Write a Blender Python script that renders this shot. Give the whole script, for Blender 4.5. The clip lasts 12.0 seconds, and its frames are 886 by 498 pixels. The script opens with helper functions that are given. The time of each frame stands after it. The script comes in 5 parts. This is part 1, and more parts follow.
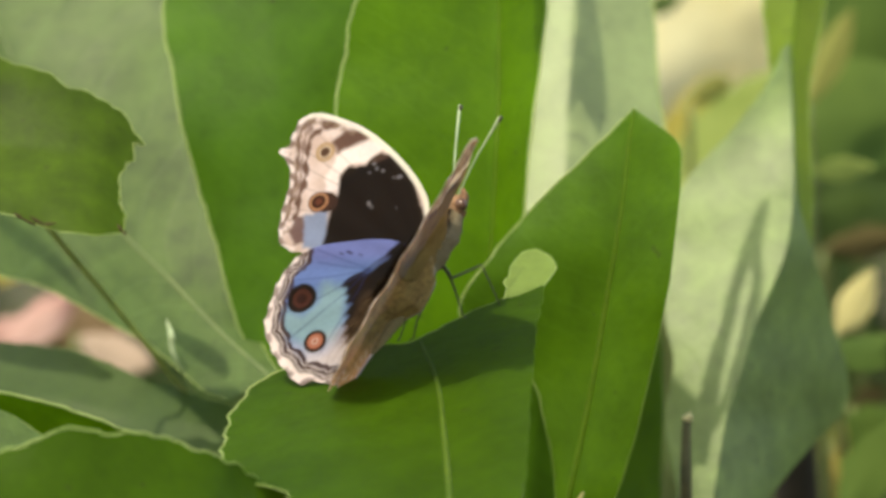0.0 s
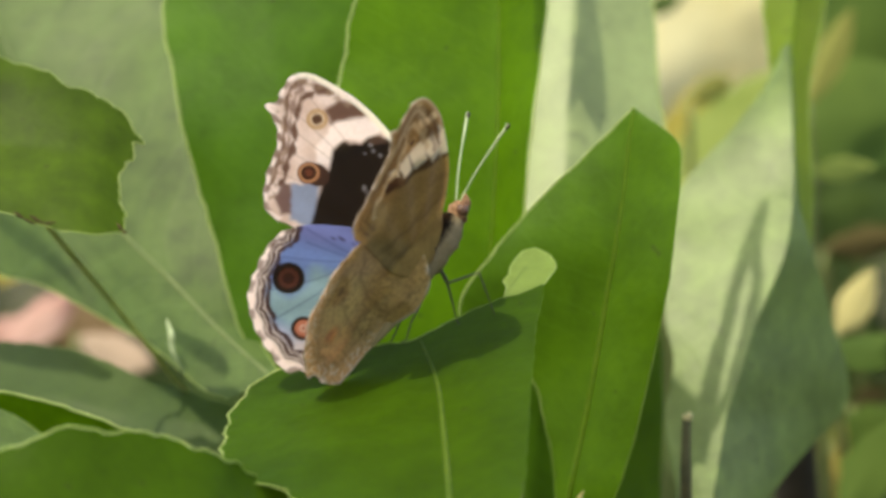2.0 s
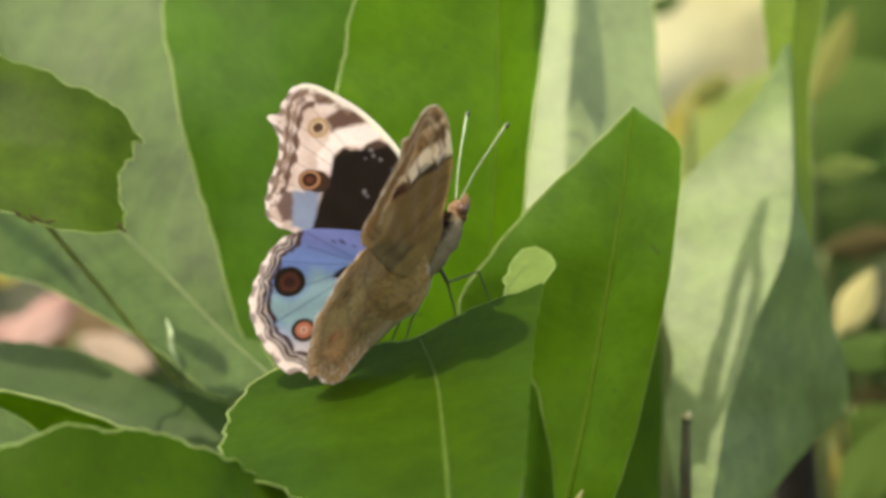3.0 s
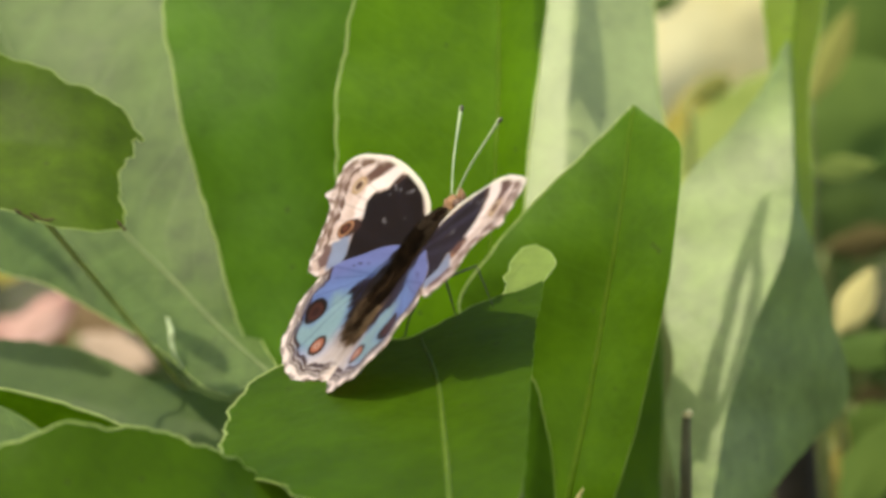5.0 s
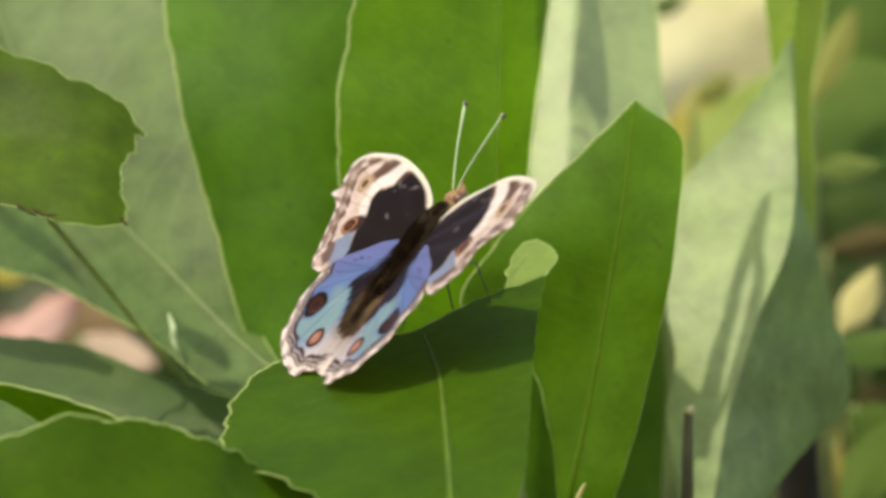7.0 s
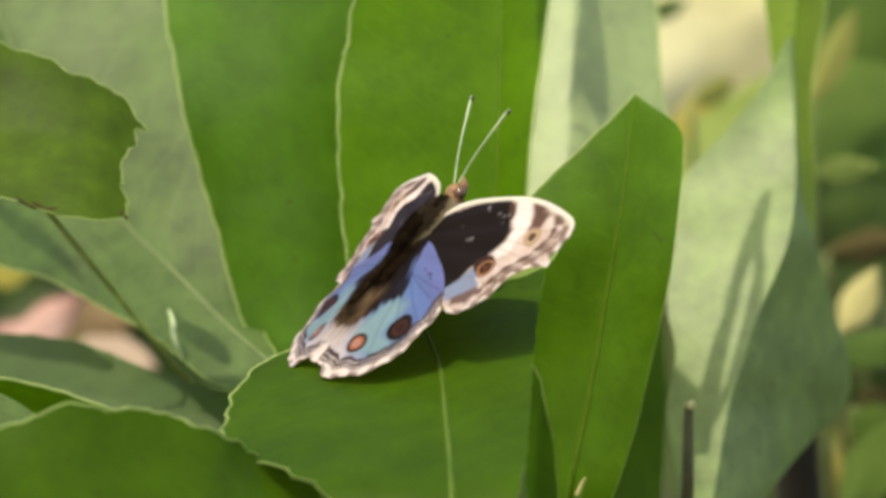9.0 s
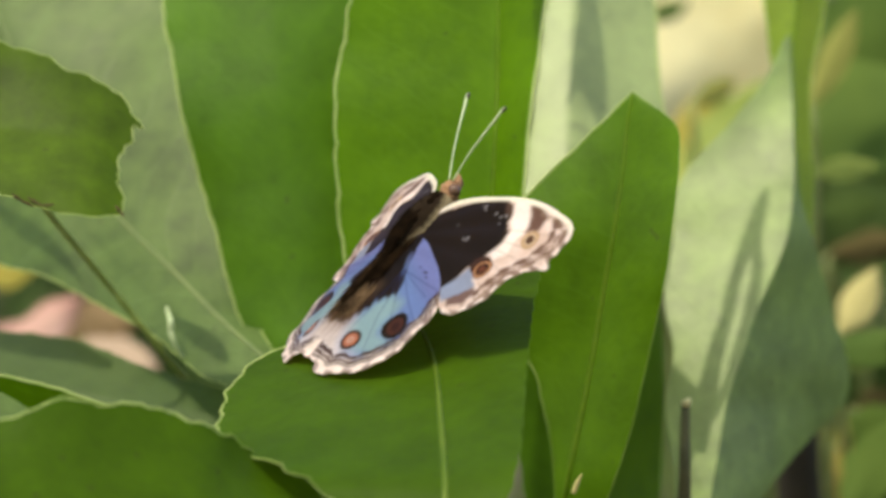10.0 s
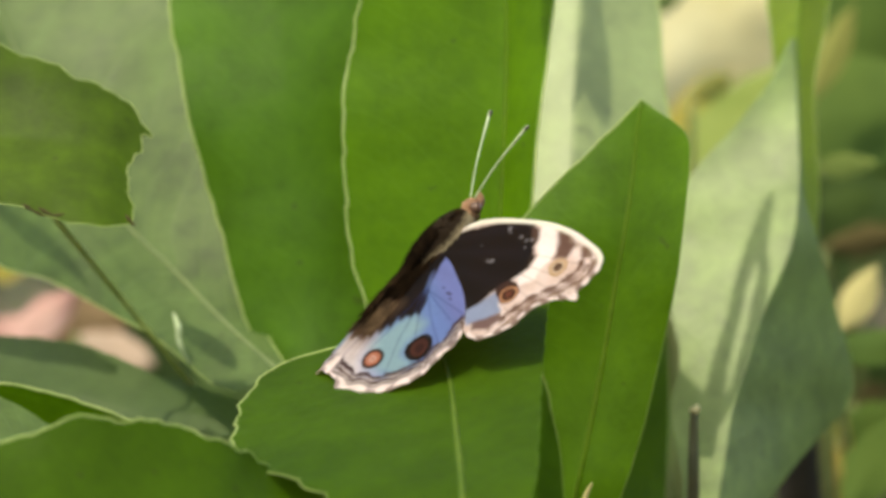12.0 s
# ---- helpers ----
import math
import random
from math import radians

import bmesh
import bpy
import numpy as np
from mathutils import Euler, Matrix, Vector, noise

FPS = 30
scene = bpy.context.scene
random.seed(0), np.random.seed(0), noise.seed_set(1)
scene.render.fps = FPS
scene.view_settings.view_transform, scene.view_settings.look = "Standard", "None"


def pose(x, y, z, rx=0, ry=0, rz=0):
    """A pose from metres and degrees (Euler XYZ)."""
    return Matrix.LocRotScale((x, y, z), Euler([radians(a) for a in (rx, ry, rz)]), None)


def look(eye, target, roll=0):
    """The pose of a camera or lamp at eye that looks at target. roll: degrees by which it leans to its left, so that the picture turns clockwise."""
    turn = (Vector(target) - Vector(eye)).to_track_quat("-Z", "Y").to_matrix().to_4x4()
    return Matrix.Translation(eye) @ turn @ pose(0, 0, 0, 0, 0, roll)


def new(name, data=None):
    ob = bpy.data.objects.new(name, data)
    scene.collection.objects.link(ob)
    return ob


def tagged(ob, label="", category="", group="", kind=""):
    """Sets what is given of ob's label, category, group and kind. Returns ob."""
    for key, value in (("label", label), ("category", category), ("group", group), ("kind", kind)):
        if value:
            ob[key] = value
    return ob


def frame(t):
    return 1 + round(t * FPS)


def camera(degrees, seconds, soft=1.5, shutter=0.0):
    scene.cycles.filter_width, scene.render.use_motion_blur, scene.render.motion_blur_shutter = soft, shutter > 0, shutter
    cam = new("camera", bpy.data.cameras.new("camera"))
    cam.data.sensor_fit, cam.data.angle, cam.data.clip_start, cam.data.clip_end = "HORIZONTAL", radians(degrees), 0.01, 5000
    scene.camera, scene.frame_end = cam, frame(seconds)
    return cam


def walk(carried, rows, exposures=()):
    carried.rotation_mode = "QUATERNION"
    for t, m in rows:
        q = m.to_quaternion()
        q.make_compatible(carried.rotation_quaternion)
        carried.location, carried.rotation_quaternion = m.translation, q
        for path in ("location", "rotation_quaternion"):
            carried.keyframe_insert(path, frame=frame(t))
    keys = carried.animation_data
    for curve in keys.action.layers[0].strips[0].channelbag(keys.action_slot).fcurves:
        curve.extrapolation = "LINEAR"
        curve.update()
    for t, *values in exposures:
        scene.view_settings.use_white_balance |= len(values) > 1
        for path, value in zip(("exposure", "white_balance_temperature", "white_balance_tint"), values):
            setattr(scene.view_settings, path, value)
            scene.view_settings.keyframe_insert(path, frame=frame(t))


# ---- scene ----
# A pansy butterfly basking on a glossy leaf, seen through a long lens from under a metre away.
MM = 0.001

# ---- camera ----
cam = camera(6.834, 12.0, soft=3.5, shutter=0.9)
cam.data.dof.use_dof = True
cam.data.dof.focus_distance = 0.828
cam.data.dof.aperture_fstop = 30.0
walk(cam, [
    (0.0, pose(0.00000, -0.81551, 0.48571, 84.0000, 0, 0.0000)),
    (0.5, pose(-0.00000, -0.81551, 0.48565, 84.0037, 0, -0.0005)),
    (1.0, pose(0.00010, -0.81553, 0.48547, 84.0137, 0, 0.0058)),
    (1.5, pose(0.00027, -0.81555, 0.48534, 84.0206, 0, 0.0166)),
    (2.0, pose(0.00017, -0.81557, 0.48512, 84.0325, 0, 0.0103)),
    (2.5, pose(0.00014, -0.81562, 0.48469, 84.0579, 0, 0.0086)),
    (3.0, pose(0.00061, -0.81568, 0.48410, 84.0932, 0, 0.0362)),
    (5.0, pose(0.00046, -0.81572, 0.48371, 84.1047, 0, 0.0290)),
    (5.5, pose(0.00074, -0.81576, 0.48329, 84.1287, 0, 0.0472)),
    (6.0, pose(0.00170, -0.81589, 0.48207, 84.2012, 0, 0.1077)),
    (6.5, pose(0.00132, -0.81601, 0.48092, 84.2665, 0, 0.0966)),
    (7.0, pose(0.00132, -0.81609, 0.48015, 84.3091, 0, 0.0997)),
    (9.0, pose(0.00079, -0.81669, 0.47448, 84.6441, 0, 0.0668)),
    (9.5, pose(0.00049, -0.81686, 0.47280, 84.7428, 0, 0.0470)),
    (10.0, pose(0.00390, -0.81694, 0.47208, 84.7838, 0, 0.2489)),
    (10.5, pose(-0.00018, -0.81666, 0.47480, 84.6156, 0, 0.0093)),
    (11.0, pose(-0.00163, -0.81659, 0.47542, 84.5768, 0, -0.0637)),
    (11.5, pose(-0.00612, -0.81612, 0.47993, 84.3041, 0, -0.3290)),
    (12.0, pose(-0.00470, -0.81598, 0.48126, 84.2317, 0, -0.2529)),
], exposures=[(0.0, -0.16, 8050, -3), (12.0, -0.16, 8050, -3)])

# ---- light: sun over the viewer's shoulder, and clear sky ----
SUN = Vector((-0.32, -0.38, 0.87)).normalized()
world = bpy.data.worlds.new("sky")
scene.world = world
world.use_nodes = True
sky = world.node_tree.nodes.new("ShaderNodeTexSky")
sky.sky_type = 'NISHITA'
sky.sun_disc = False
sky.air_density, sky.dust_density, sky.ozone_density = 1.0, 2.6, 1.0
sky.sun_elevation = math.asin(SUN.z)
sky.sun_rotation = math.atan2(SUN.x, SUN.y)
background = world.node_tree.nodes["Background"]
background.inputs["Strength"].default_value = 0.352
world.node_tree.links.new(sky.outputs[0], background.inputs["Color"])
sun = new("sun", bpy.data.lights.new("sun", 'SUN'))
sun.data.energy = 4.2
sun.data.angle = radians(0.53)
sun.data.color = (1.0, 0.95, 0.86)
sun.matrix_world = look(SUN * 3, (0, 0, 0))


# ---- materials ----
class Nodes:
    """A short way to write a node tree."""

    def __init__(self, name):
        self.mat = bpy.data.materials.new(name)
        self.mat.use_nodes = True
        self.tree = self.mat.node_tree
        self.tree.nodes.clear()

    def add(self, kind, **inputs):
        n = self.tree.nodes.new(kind)
        for key, value in inputs.items():
            self.put(n, key.replace("_", " "), value)
        return n

    def put(self, n, key, value):
        socket = n.inputs[int(key)] if key.isdigit() else n.inputs[key]
        if isinstance(value, bpy.types.NodeSocket):
            self.tree.links.new(value, socket)
        else:
            socket.default_value = value

    def math(self, op, a, b=0.0, c=0.0):
        n = self.tree.nodes.new("ShaderNodeMath")
        n.operation = op
        for i, value in enumerate((a, b, c)):
            self.put(n, str(i), value)
        return n.outputs[0]

    def noise(self, where, scale, detail=3.0, rough=0.55):
        n = self.add("ShaderNodeTexNoise", Vector=where, Scale=scale, Detail=detail, Roughness=rough)
        return n.outputs["Fac"]

    def ramp(self, value, *stops):
        n = self.add("ShaderNodeValToRGB", Fac=value)
        e = n.color_ramp.elements
        while len(e) < len(stops):
            e.new(0.5)
        for i, (at, colour) in enumerate(stops):
            e[i].position, e[i].color = at, (*colour, 1)
        return n.outputs[0]

    def mix(self, fac, a, b, blend='MIX'):
        n = self.tree.nodes.new("ShaderNodeMix")
        n.data_type, n.blend_type = 'RGBA', blend
        for i, value in ((0, fac), (6, a), (7, b)):
            if not isinstance(value, bpy.types.NodeSocket) and i:
                value = (*value, 1)
            self.put(n, str(i), value)
        return n.outputs[2]

    def bump(self, height, strength, distance):
        return self.add("ShaderNodeBump", Height=height, Strength=strength, Distance=distance).outputs[0]

    def done(self, shader):
        out = self.add("ShaderNodeOutputMaterial")
        self.tree.links.new(shader, out.inputs["Surface"])
        return self.mat


def leaf_material(name, face, glow, gloss=0.38, share=0.6, veins=0.4, mottle=0.6, shine=0.5):
    """A living leaf: a waxy face that reflects, and flesh that lets light through."""
    k = Nodes(name)
    uv = k.add("ShaderNodeUVMap").outputs[0]
    place = k.add("ShaderNodeNewGeometry").outputs["Position"]
    xyz = k.add("ShaderNodeSeparateXYZ", Vector=uv)
    across = k.math('ABSOLUTE', k.math('SUBTRACT', xyz.outputs[1], 0.5))
    warp = k.noise(place, 60.0, 2.0)
    run = k.math('ADD', k.math('MULTIPLY_ADD', xyz.outputs[0], 13.0, k.math('MULTIPLY', warp, 1.6)), k.math('MULTIPLY', across, -5.0))
    line = k.math('ABSOLUTE', k.math('SUBTRACT', k.math('FRACT', run), 0.5))
    vein = k.math('SUBTRACT', 1.0, k.math('SMOOTH_MIN', k.math('MULTIPLY', line, 14.0), 1.0, 0.3))
    vein = k.math('MAXIMUM', vein, 0.0)
    blotch = k.noise(place, 90.0, 4.0, 0.6)
    fine = k.noise(place, 900.0, 3.0)
    patch = k.noise(place, 310.0, 4.0, 0.65)
    wide = k.math('MULTIPLY', k.math('SUBTRACT', blotch, 0.5), mottle * 1.6)
    shade = k.math('ADD', k.math('ADD', wide, k.math('MULTIPLY', k.math('SUBTRACT', patch, 0.5), mottle * 1.0)), k.math('MULTIPLY', k.math('SUBTRACT', fine, 0.5), 0.3))
    dark = tuple(c * 0.62 for c in face)
    light = tuple(min(1.0, c * 1.45) for c in face)
    colour = k.mix(k.math('ADD', shade, 0.5), dark, light)
    colour = k.mix(k.math('MULTIPLY', vein, veins * 0.3), colour, tuple(min(1.0, c * 1.5 + 0.02) for c in face))
    through_dark = tuple(c * 0.7 for c in glow)
    through_light = (min(1, glow[0] * 1.3), min(1, glow[1] * 1.15), glow[2] * 1.2)
    passed = k.mix(k.math('ADD', shade, 0.5), through_dark, through_light)
    passed = k.mix(k.math('MULTIPLY', vein, veins * 0.35), passed, tuple(min(1.0, c * 1.25 + 0.01) for c in glow))
    speck = k.math('GREATER_THAN', k.noise(place, 420.0, 1.0), 0.755)
    passed = k.mix(k.math('MULTIPLY', speck, 0.45), passed, (0.05, 0.06, 0.01))
    colour = k.mix(k.math('MULTIPLY', speck, 0.35), colour, (0.05, 0.05, 0.02))
    relief = k.math('ADD', k.math('MULTIPLY', vein, 0.25 * veins), k.math('ADD', k.math('MULTIPLY', fine, 0.4), blotch))
    normal = k.bump(relief, 0.35, 0.0006)
    skin = k.add("ShaderNodeBsdfPrincipled", Base_Color=colour, Roughness=k.math('MULTIPLY_ADD', blotch, 0.2, gloss - 0.1), Normal=normal)
    k.put(skin, "Specular IOR Level", shine)
    flesh = k.add("ShaderNodeBsdfTranslucent", Color=passed, Normal=normal)
    both = k.add("ShaderNodeMixShader")
    k.put(both, "0", share)
    k.put(both, "1", skin.outputs[0])
    k.put(both, "2", flesh.outputs[0])
    return k.done(both.outputs[0])


def plain_material(name, dark, light, scale=400.0, rough=0.6, relief=0.3, share=0.0, detail=4.0, shine=0.5):
    """Mottled between two colours; share of light that passes through."""
    k = Nodes(name)
    place = k.add("ShaderNodeNewGeometry").outputs["Position"]
    n = k.math('ADD', k.math('MULTIPLY', k.noise(place, scale, detail), 0.65), k.math('MULTIPLY', k.noise(place, scale * 0.17, 2.0), 0.35))
    colour = k.ramp(n, (0.33, dark), (0.67, light))
    normal = k.bump(n, relief, 0.4 / scale)
    skin = k.add("ShaderNodeBsdfPrincipled", Base_Color=colour, Roughness=rough, Normal=normal)
    k.put(skin, "Specular IOR Level", shine)
    if not share:
        return k.done(skin.outputs[0])
    flesh = k.add("ShaderNodeBsdfTranslucent", Color=colour, Normal=normal)
    both = k.add("ShaderNodeMixShader")
    k.put(both, "0", share)
    k.put(both, "1", skin.outputs[0])
    k.put(both, "2", flesh.outputs[0])
    return k.done(both.outputs[0])


def wing_material(name):
    """Wing scales: the pattern is stored per point; fine rows of scales and veins give the relief."""
    k = Nodes(name)
    pattern = k.add("ShaderNodeAttribute")
    pattern.attribute_name = "pattern"
    coord = k.add("ShaderNodeTexCoord").outputs["Object"]
    fine = k.noise(coord, 2600.0, 3.0)
    wide = k.noise(coord, 420.0, 3.0)
    colour = k.mix(k.math('MULTIPLY_ADD', fine, 0.3, 0.0), pattern.outputs["Color"], (0.0, 0.0, 0.0), 'MIX')
    colour = k.mix(k.math('MULTIPLY_ADD', wide, 0.5, -0.1), colour, pattern.outputs["Color"])
    normal = k.bump(fine, 0.25, 0.0002)
    skin = k.add("ShaderNodeBsdfPrincipled", Base_Color=colour, Roughness=0.7, Normal=normal)
    k.put(skin, "Specular IOR Level", 0.05)
    k.put(skin, "Sheen Weight", 0.32)
    k.put(skin, "Sheen Roughness", 0.35)
    k.put(skin, "Sheen Tint", (0.78, 0.60, 1.0, 1.0))
    flesh = k.add("ShaderNodeBsdfTranslucent", Color=k.mix(0.18, colour, (0.80, 0.50, 0.22)))
    both = k.add("ShaderNodeMixShader")
    k.put(both, "0", 0.5)
    k.put(both, "1", skin.outputs[0])
    k.put(both, "2", flesh.outputs[0])
    return k.done(both.outputs[0])


def fur_material(name, back_colour, belly_colour, lift=0.35):
    """Body hair, dark on the back and paler on the belly."""
    k = Nodes(name)
    coord = k.add("ShaderNodeTexCoord").outputs["Object"]
    place = k.add("ShaderNodeSeparateXYZ", Vector=coord)
    height = place.outputs[2]
    n = k.noise(coord, 2500.0, 4.0)
    fac = k.math('MULTIPLY_ADD', height, 800.0, k.math('MULTIPLY_ADD', n, 0.6, lift))
    colour = k.mix(k.math('MULTIPLY', n, 0.45), k.ramp(fac, (0.2, belly_colour), (0.8, back_colour)), tuple(c * 0.5 for c in back_colour))
    skin = k.add("ShaderNodeBsdfPrincipled", Base_Color=colour, Roughness=0.85, Normal=k.bump(n, 0.8, 0.0002))
    k.put(skin, "Specular IOR Level", 0.06)
    return k.done(skin.outputs[0])


FRESH = leaf_material("fresh leaf", (0.056, 0.126, 0.003), (0.205, 0.40, 0.005), gloss=0.5, share=0.3, veins=0.3, mottle=0.75, shine=0.14)
SATIN = leaf_material("satin leaf", (0.032, 0.070, 0.003), (0.125, 0.265, 0.005), gloss=0.55, share=0.3, veins=0.15, mottle=0.75, shine=0.08)
FIRM = leaf_material("firm green leaf", (0.047, 0.104, 0.004), (0.165, 0.325, 0.007), gloss=0.5, share=0.3, veins=0.3, mottle=0.85, shine=0.16)
MOTTLED = leaf_material("mottled leaf", (0.045, 0.080, 0.005), (0.135, 0.265, 0.007), gloss=0.55, share=0.25, veins=0.05, mottle=1.3, shine=0.15)
DEEP = leaf_material("deep green leaf", (0.044, 0.104, 0.005), (0.14, 0.32, 0.006), gloss=0.5, share=0.3, veins=0.25, mottle=0.95, shine=0.2)
WAXY = leaf_material("waxy pale leaf", (0.070, 0.109, 0.031), (0.16, 0.34, 0.05), gloss=0.5, share=0.25, veins=0.9, mottle=1.3, shine=0.3)
# SHEEN and GREYED: part of the sun and sky sheen is in the pale base colour
SHEEN = leaf_material("leaf paled for sheen", (0.215, 0.270, 0.118), (0.25, 0.40, 0.04), gloss=0.52, share=0.25, veins=0.2, mottle=0.8, shine=0.8)
GREYED = leaf_material("grey-green leaf paled for sheen", (0.150, 0.208, 0.066), (0.21, 0.38, 0.03), gloss=0.52, share=0.25, veins=0.5, mottle=1.3, shine=0.65)
YOUNG = leaf_material("young bright leaf", (0.17, 0.25, 0.035), (0.50, 0.66, 0.05), gloss=0.5, share=0.5, veins=0.1, shine=0.3)
TIP = leaf_material("thin pale leaf tip", (0.165, 0.24, 0.05), (0.34, 0.44, 0.06), gloss=0.5, share=0.35, veins=0.3, shine=0.4)
BLUISH = leaf_material("bluish waxy leaf", (0.043, 0.072, 0.019), (0.18, 0.34, 0.04), gloss=0.52, share=0.25, veins=0.25, shine=0.35)
RIM = plain_material("pale leaf rim", (0.38, 0.50, 0.15), (0.60, 0.68, 0.30), 500, 0.4, 0.2, 0.5)
RIB = plain_material("leaf rib", (0.20, 0.33, 0.026), (0.30, 0.44, 0.05), 500, 0.45, 0.2, 0.75)
DULL_RIB = plain_material("dull green rib", (0.12, 0.21, 0.02), (0.20, 0.30, 0.04), 500, 0.5, 0.2, 0.6)
PALE_RIB = plain_material("pale grey-green rib", (0.15, 0.21, 0.08), (0.25, 0.31, 0.13), 500, 0.5, 0.2, 0.3)
STEM = plain_material("green stem", (0.10, 0.14, 0.04), (0.24, 0.26, 0.10), 300, 0.5)
STALK = plain_material("olive leaf stalk", (0.20, 0.26, 0.06), (0.38, 0.44, 0.13), 300, 0.5, 0.2, 0.3)
BARK = plain_material("brown twig", (0.05, 0.05, 0.022), (0.12, 0.11, 0.05), 300, 0.8, 0.6)
DRY = plain_material("cream dry leaf", (0.72, 0.60, 0.28), (0.95, 0.87, 0.56), 60, 0.7, 0.5, 0.3)
PALE_TAN = plain_material("pale tan leaf", (0.36, 0.31, 0.12), (0.54, 0.47, 0.21), 60, 0.7, 0.5, 0.2)
YELLOW = plain_material("yellowing leaf", (0.40, 0.32, 0.05), (0.66, 0.55, 0.14), 60, 0.6, 0.4, 0.4)
TAN = plain_material("tan dry leaf", (0.13, 0.08, 0.035), (0.32, 0.21, 0.11), 60, 0.75, 0.5, 0.2)
PINK = plain_material("pink dry leaf", (0.36, 0.17, 0.15), (0.60, 0.42, 0.38), 60, 0.7, 0.4, 0.2)
FAR_LEAF = plain_material("far green leaf", (0.04, 0.085, 0.010), (0.13, 0.20, 0.03), 50, 0.85, 0.3, 0.4)
FAR_BRIGHT = plain_material("far yellow-green leaf", (0.20, 0.27, 0.05), (0.40, 0.46, 0.14), 50, 0.8, 0.3, 0.4)
FAR_DARK = plain_material("far dark leaf", (0.03, 0.06, 0.012), (0.08, 0.13, 0.025), 50, 0.9, 0.3, 0.3)
# near-black colour that stands in for deep shade low at the right
SHADE_DARK = plain_material("near-black for deep shade", (0.010, 0.008, 0.006), (0.03, 0.024, 0.016), 200, 0.8, 0.6)
BEIGE = plain_material("beige dry leaf", (0.36, 0.25, 0.19), (0.58, 0.45, 0.36), 60, 0.8, 0.4, 0.2)
MUSTARD = plain_material("mustard dry leaf", (0.24, 0.19, 0.04), (0.40, 0.32, 0.08), 50, 0.85, 0.3, 0.3)
UMBER = plain_material("dark brown leaf", (0.05, 0.042, 0.018), (0.12, 0.095, 0.04), 50, 0.85, 0.3, 0.1, shine=0.1)
OLIVE = plain_material("olive leaf", (0.15, 0.16, 0.03), (0.27, 0.27, 0.07), 50, 0.85, 0.3, 0.3)
SOIL = plain_material("soil and litter", (0.03, 0.022, 0.014), (0.12, 0.09, 0.05), 25, 0.9, 0.8)
WING = wing_material("wing scales")
FUR = fur_material("body hair", (0.025, 0.016, 0.010), (0.34, 0.255, 0.14))
THORAX_FUR = fur_material("thorax hair", (0.016, 0.010, 0.006), (0.30, 0.235, 0.15), 0.32)
HAIR = plain_material("dark brown hair", (0.008, 0.005, 0.003), (0.042, 0.023, 0.012), 900, 0.8, 0.2, shine=0.05)
WING_HAIR = plain_material("brown wing hair", (0.020, 0.012, 0.008), (0.30, 0.19, 0.115), 500, 0.7, 0.2, shine=0.05)
PALE_FUR = plain_material("rusty head hair", (0.10, 0.045, 0.022), (0.32, 0.17, 0.09), 2500, 0.8, 0.8)
EYE_SKIN = plain_material("brown eye", (0.06, 0.03, 0.02), (0.12, 0.06, 0.04), 3000, 0.2, 0.1)
SHAFT = plain_material("pale antenna", (0.30, 0.36, 0.20), (0.50, 0.58, 0.36), 3000, 0.5, 0.2)
CLUB = plain_material("dark antenna club", (0.02, 0.015, 0.01), (0.06, 0.05, 0.03), 3000, 0.5, 0.2)
LEG = plain_material("dark leg", (0.02, 0.018, 0.012), (0.07, 0.06, 0.04), 3000, 0.5, 0.3)


# ---- builders ----
def thing(name, label, category, group="", kind="", at=(0, 0, 0)):
    ob = new(name)
    ob.location = at
    ob.empty_display_size = 0.01
    return tagged(ob, label, category, group, kind)


def part(name, mesh, material, parent, label=""):
    ob = new(name, mesh)
    mesh.materials.append(material)
    ob.parent = parent
    for p in mesh.polygons:
        p.use_smooth = True
    return tagged(ob, label)


def mesh_of(name, verts, faces):
    me = bpy.data.meshes.new(name)
    me.from_pydata([tuple(v) for v in verts], [], faces)
    me.update()
    return me


def spline(points, n):
    """n points on a Catmull-Rom curve through the given ones."""
    p = np.array(points, float)
    p = np.vstack([2 * p[0] - p[1], p, 2 * p[-1] - p[-2]])
    out = []
    for t in np.linspace(0, len(points) - 1, n):
        i = min(int(t), len(points) - 2)
        f = t - i
        a, b, c, d = p[i:i + 4]
        out.append(0.5 * (2 * b + (c - a) * f + (2 * a - 5 * b + 4 * c - d) * f * f + (3 * b - a - 3 * c + d) * f ** 3))
    return np.array(out)


def tube(name, points, radii, sides=8):
    """A round tapered tube along the points, closed at both ends."""
    pts = np.array(points, float)
    n = len(pts)
    r = np.interp(np.linspace(0, 1, n), np.linspace(0, 1, len(radii)), radii)
    tang = np.gradient(pts, axis=0)
    tang /= np.linalg.norm(tang, axis=1)[:, None] + 1e-12
    side = np.cross(tang[0], (0.3, 0.5, 0.81))
    verts, faces = [], []
    for i in range(n):
        side = side - tang[i] * side.dot(tang[i])
        side /= np.linalg.norm(side)
        up = np.cross(tang[i], side)
        for j in range(sides):
            a = 2 * math.pi * j / sides
            verts.append(pts[i] + r[i] * (math.cos(a) * side + math.sin(a) * up))
    for i in range(n - 1):
        for j in range(sides):
            k = (j + 1) % sides
            faces.append((i * sides + j, i * sides + k, (i + 1) * sides + k, (i + 1) * sides + j))
    faces.append(tuple(range(sides - 1, -1, -1)))
    faces.append(tuple(range((n - 1) * sides, n * sides)))
    return mesh_of(name, verts, faces)


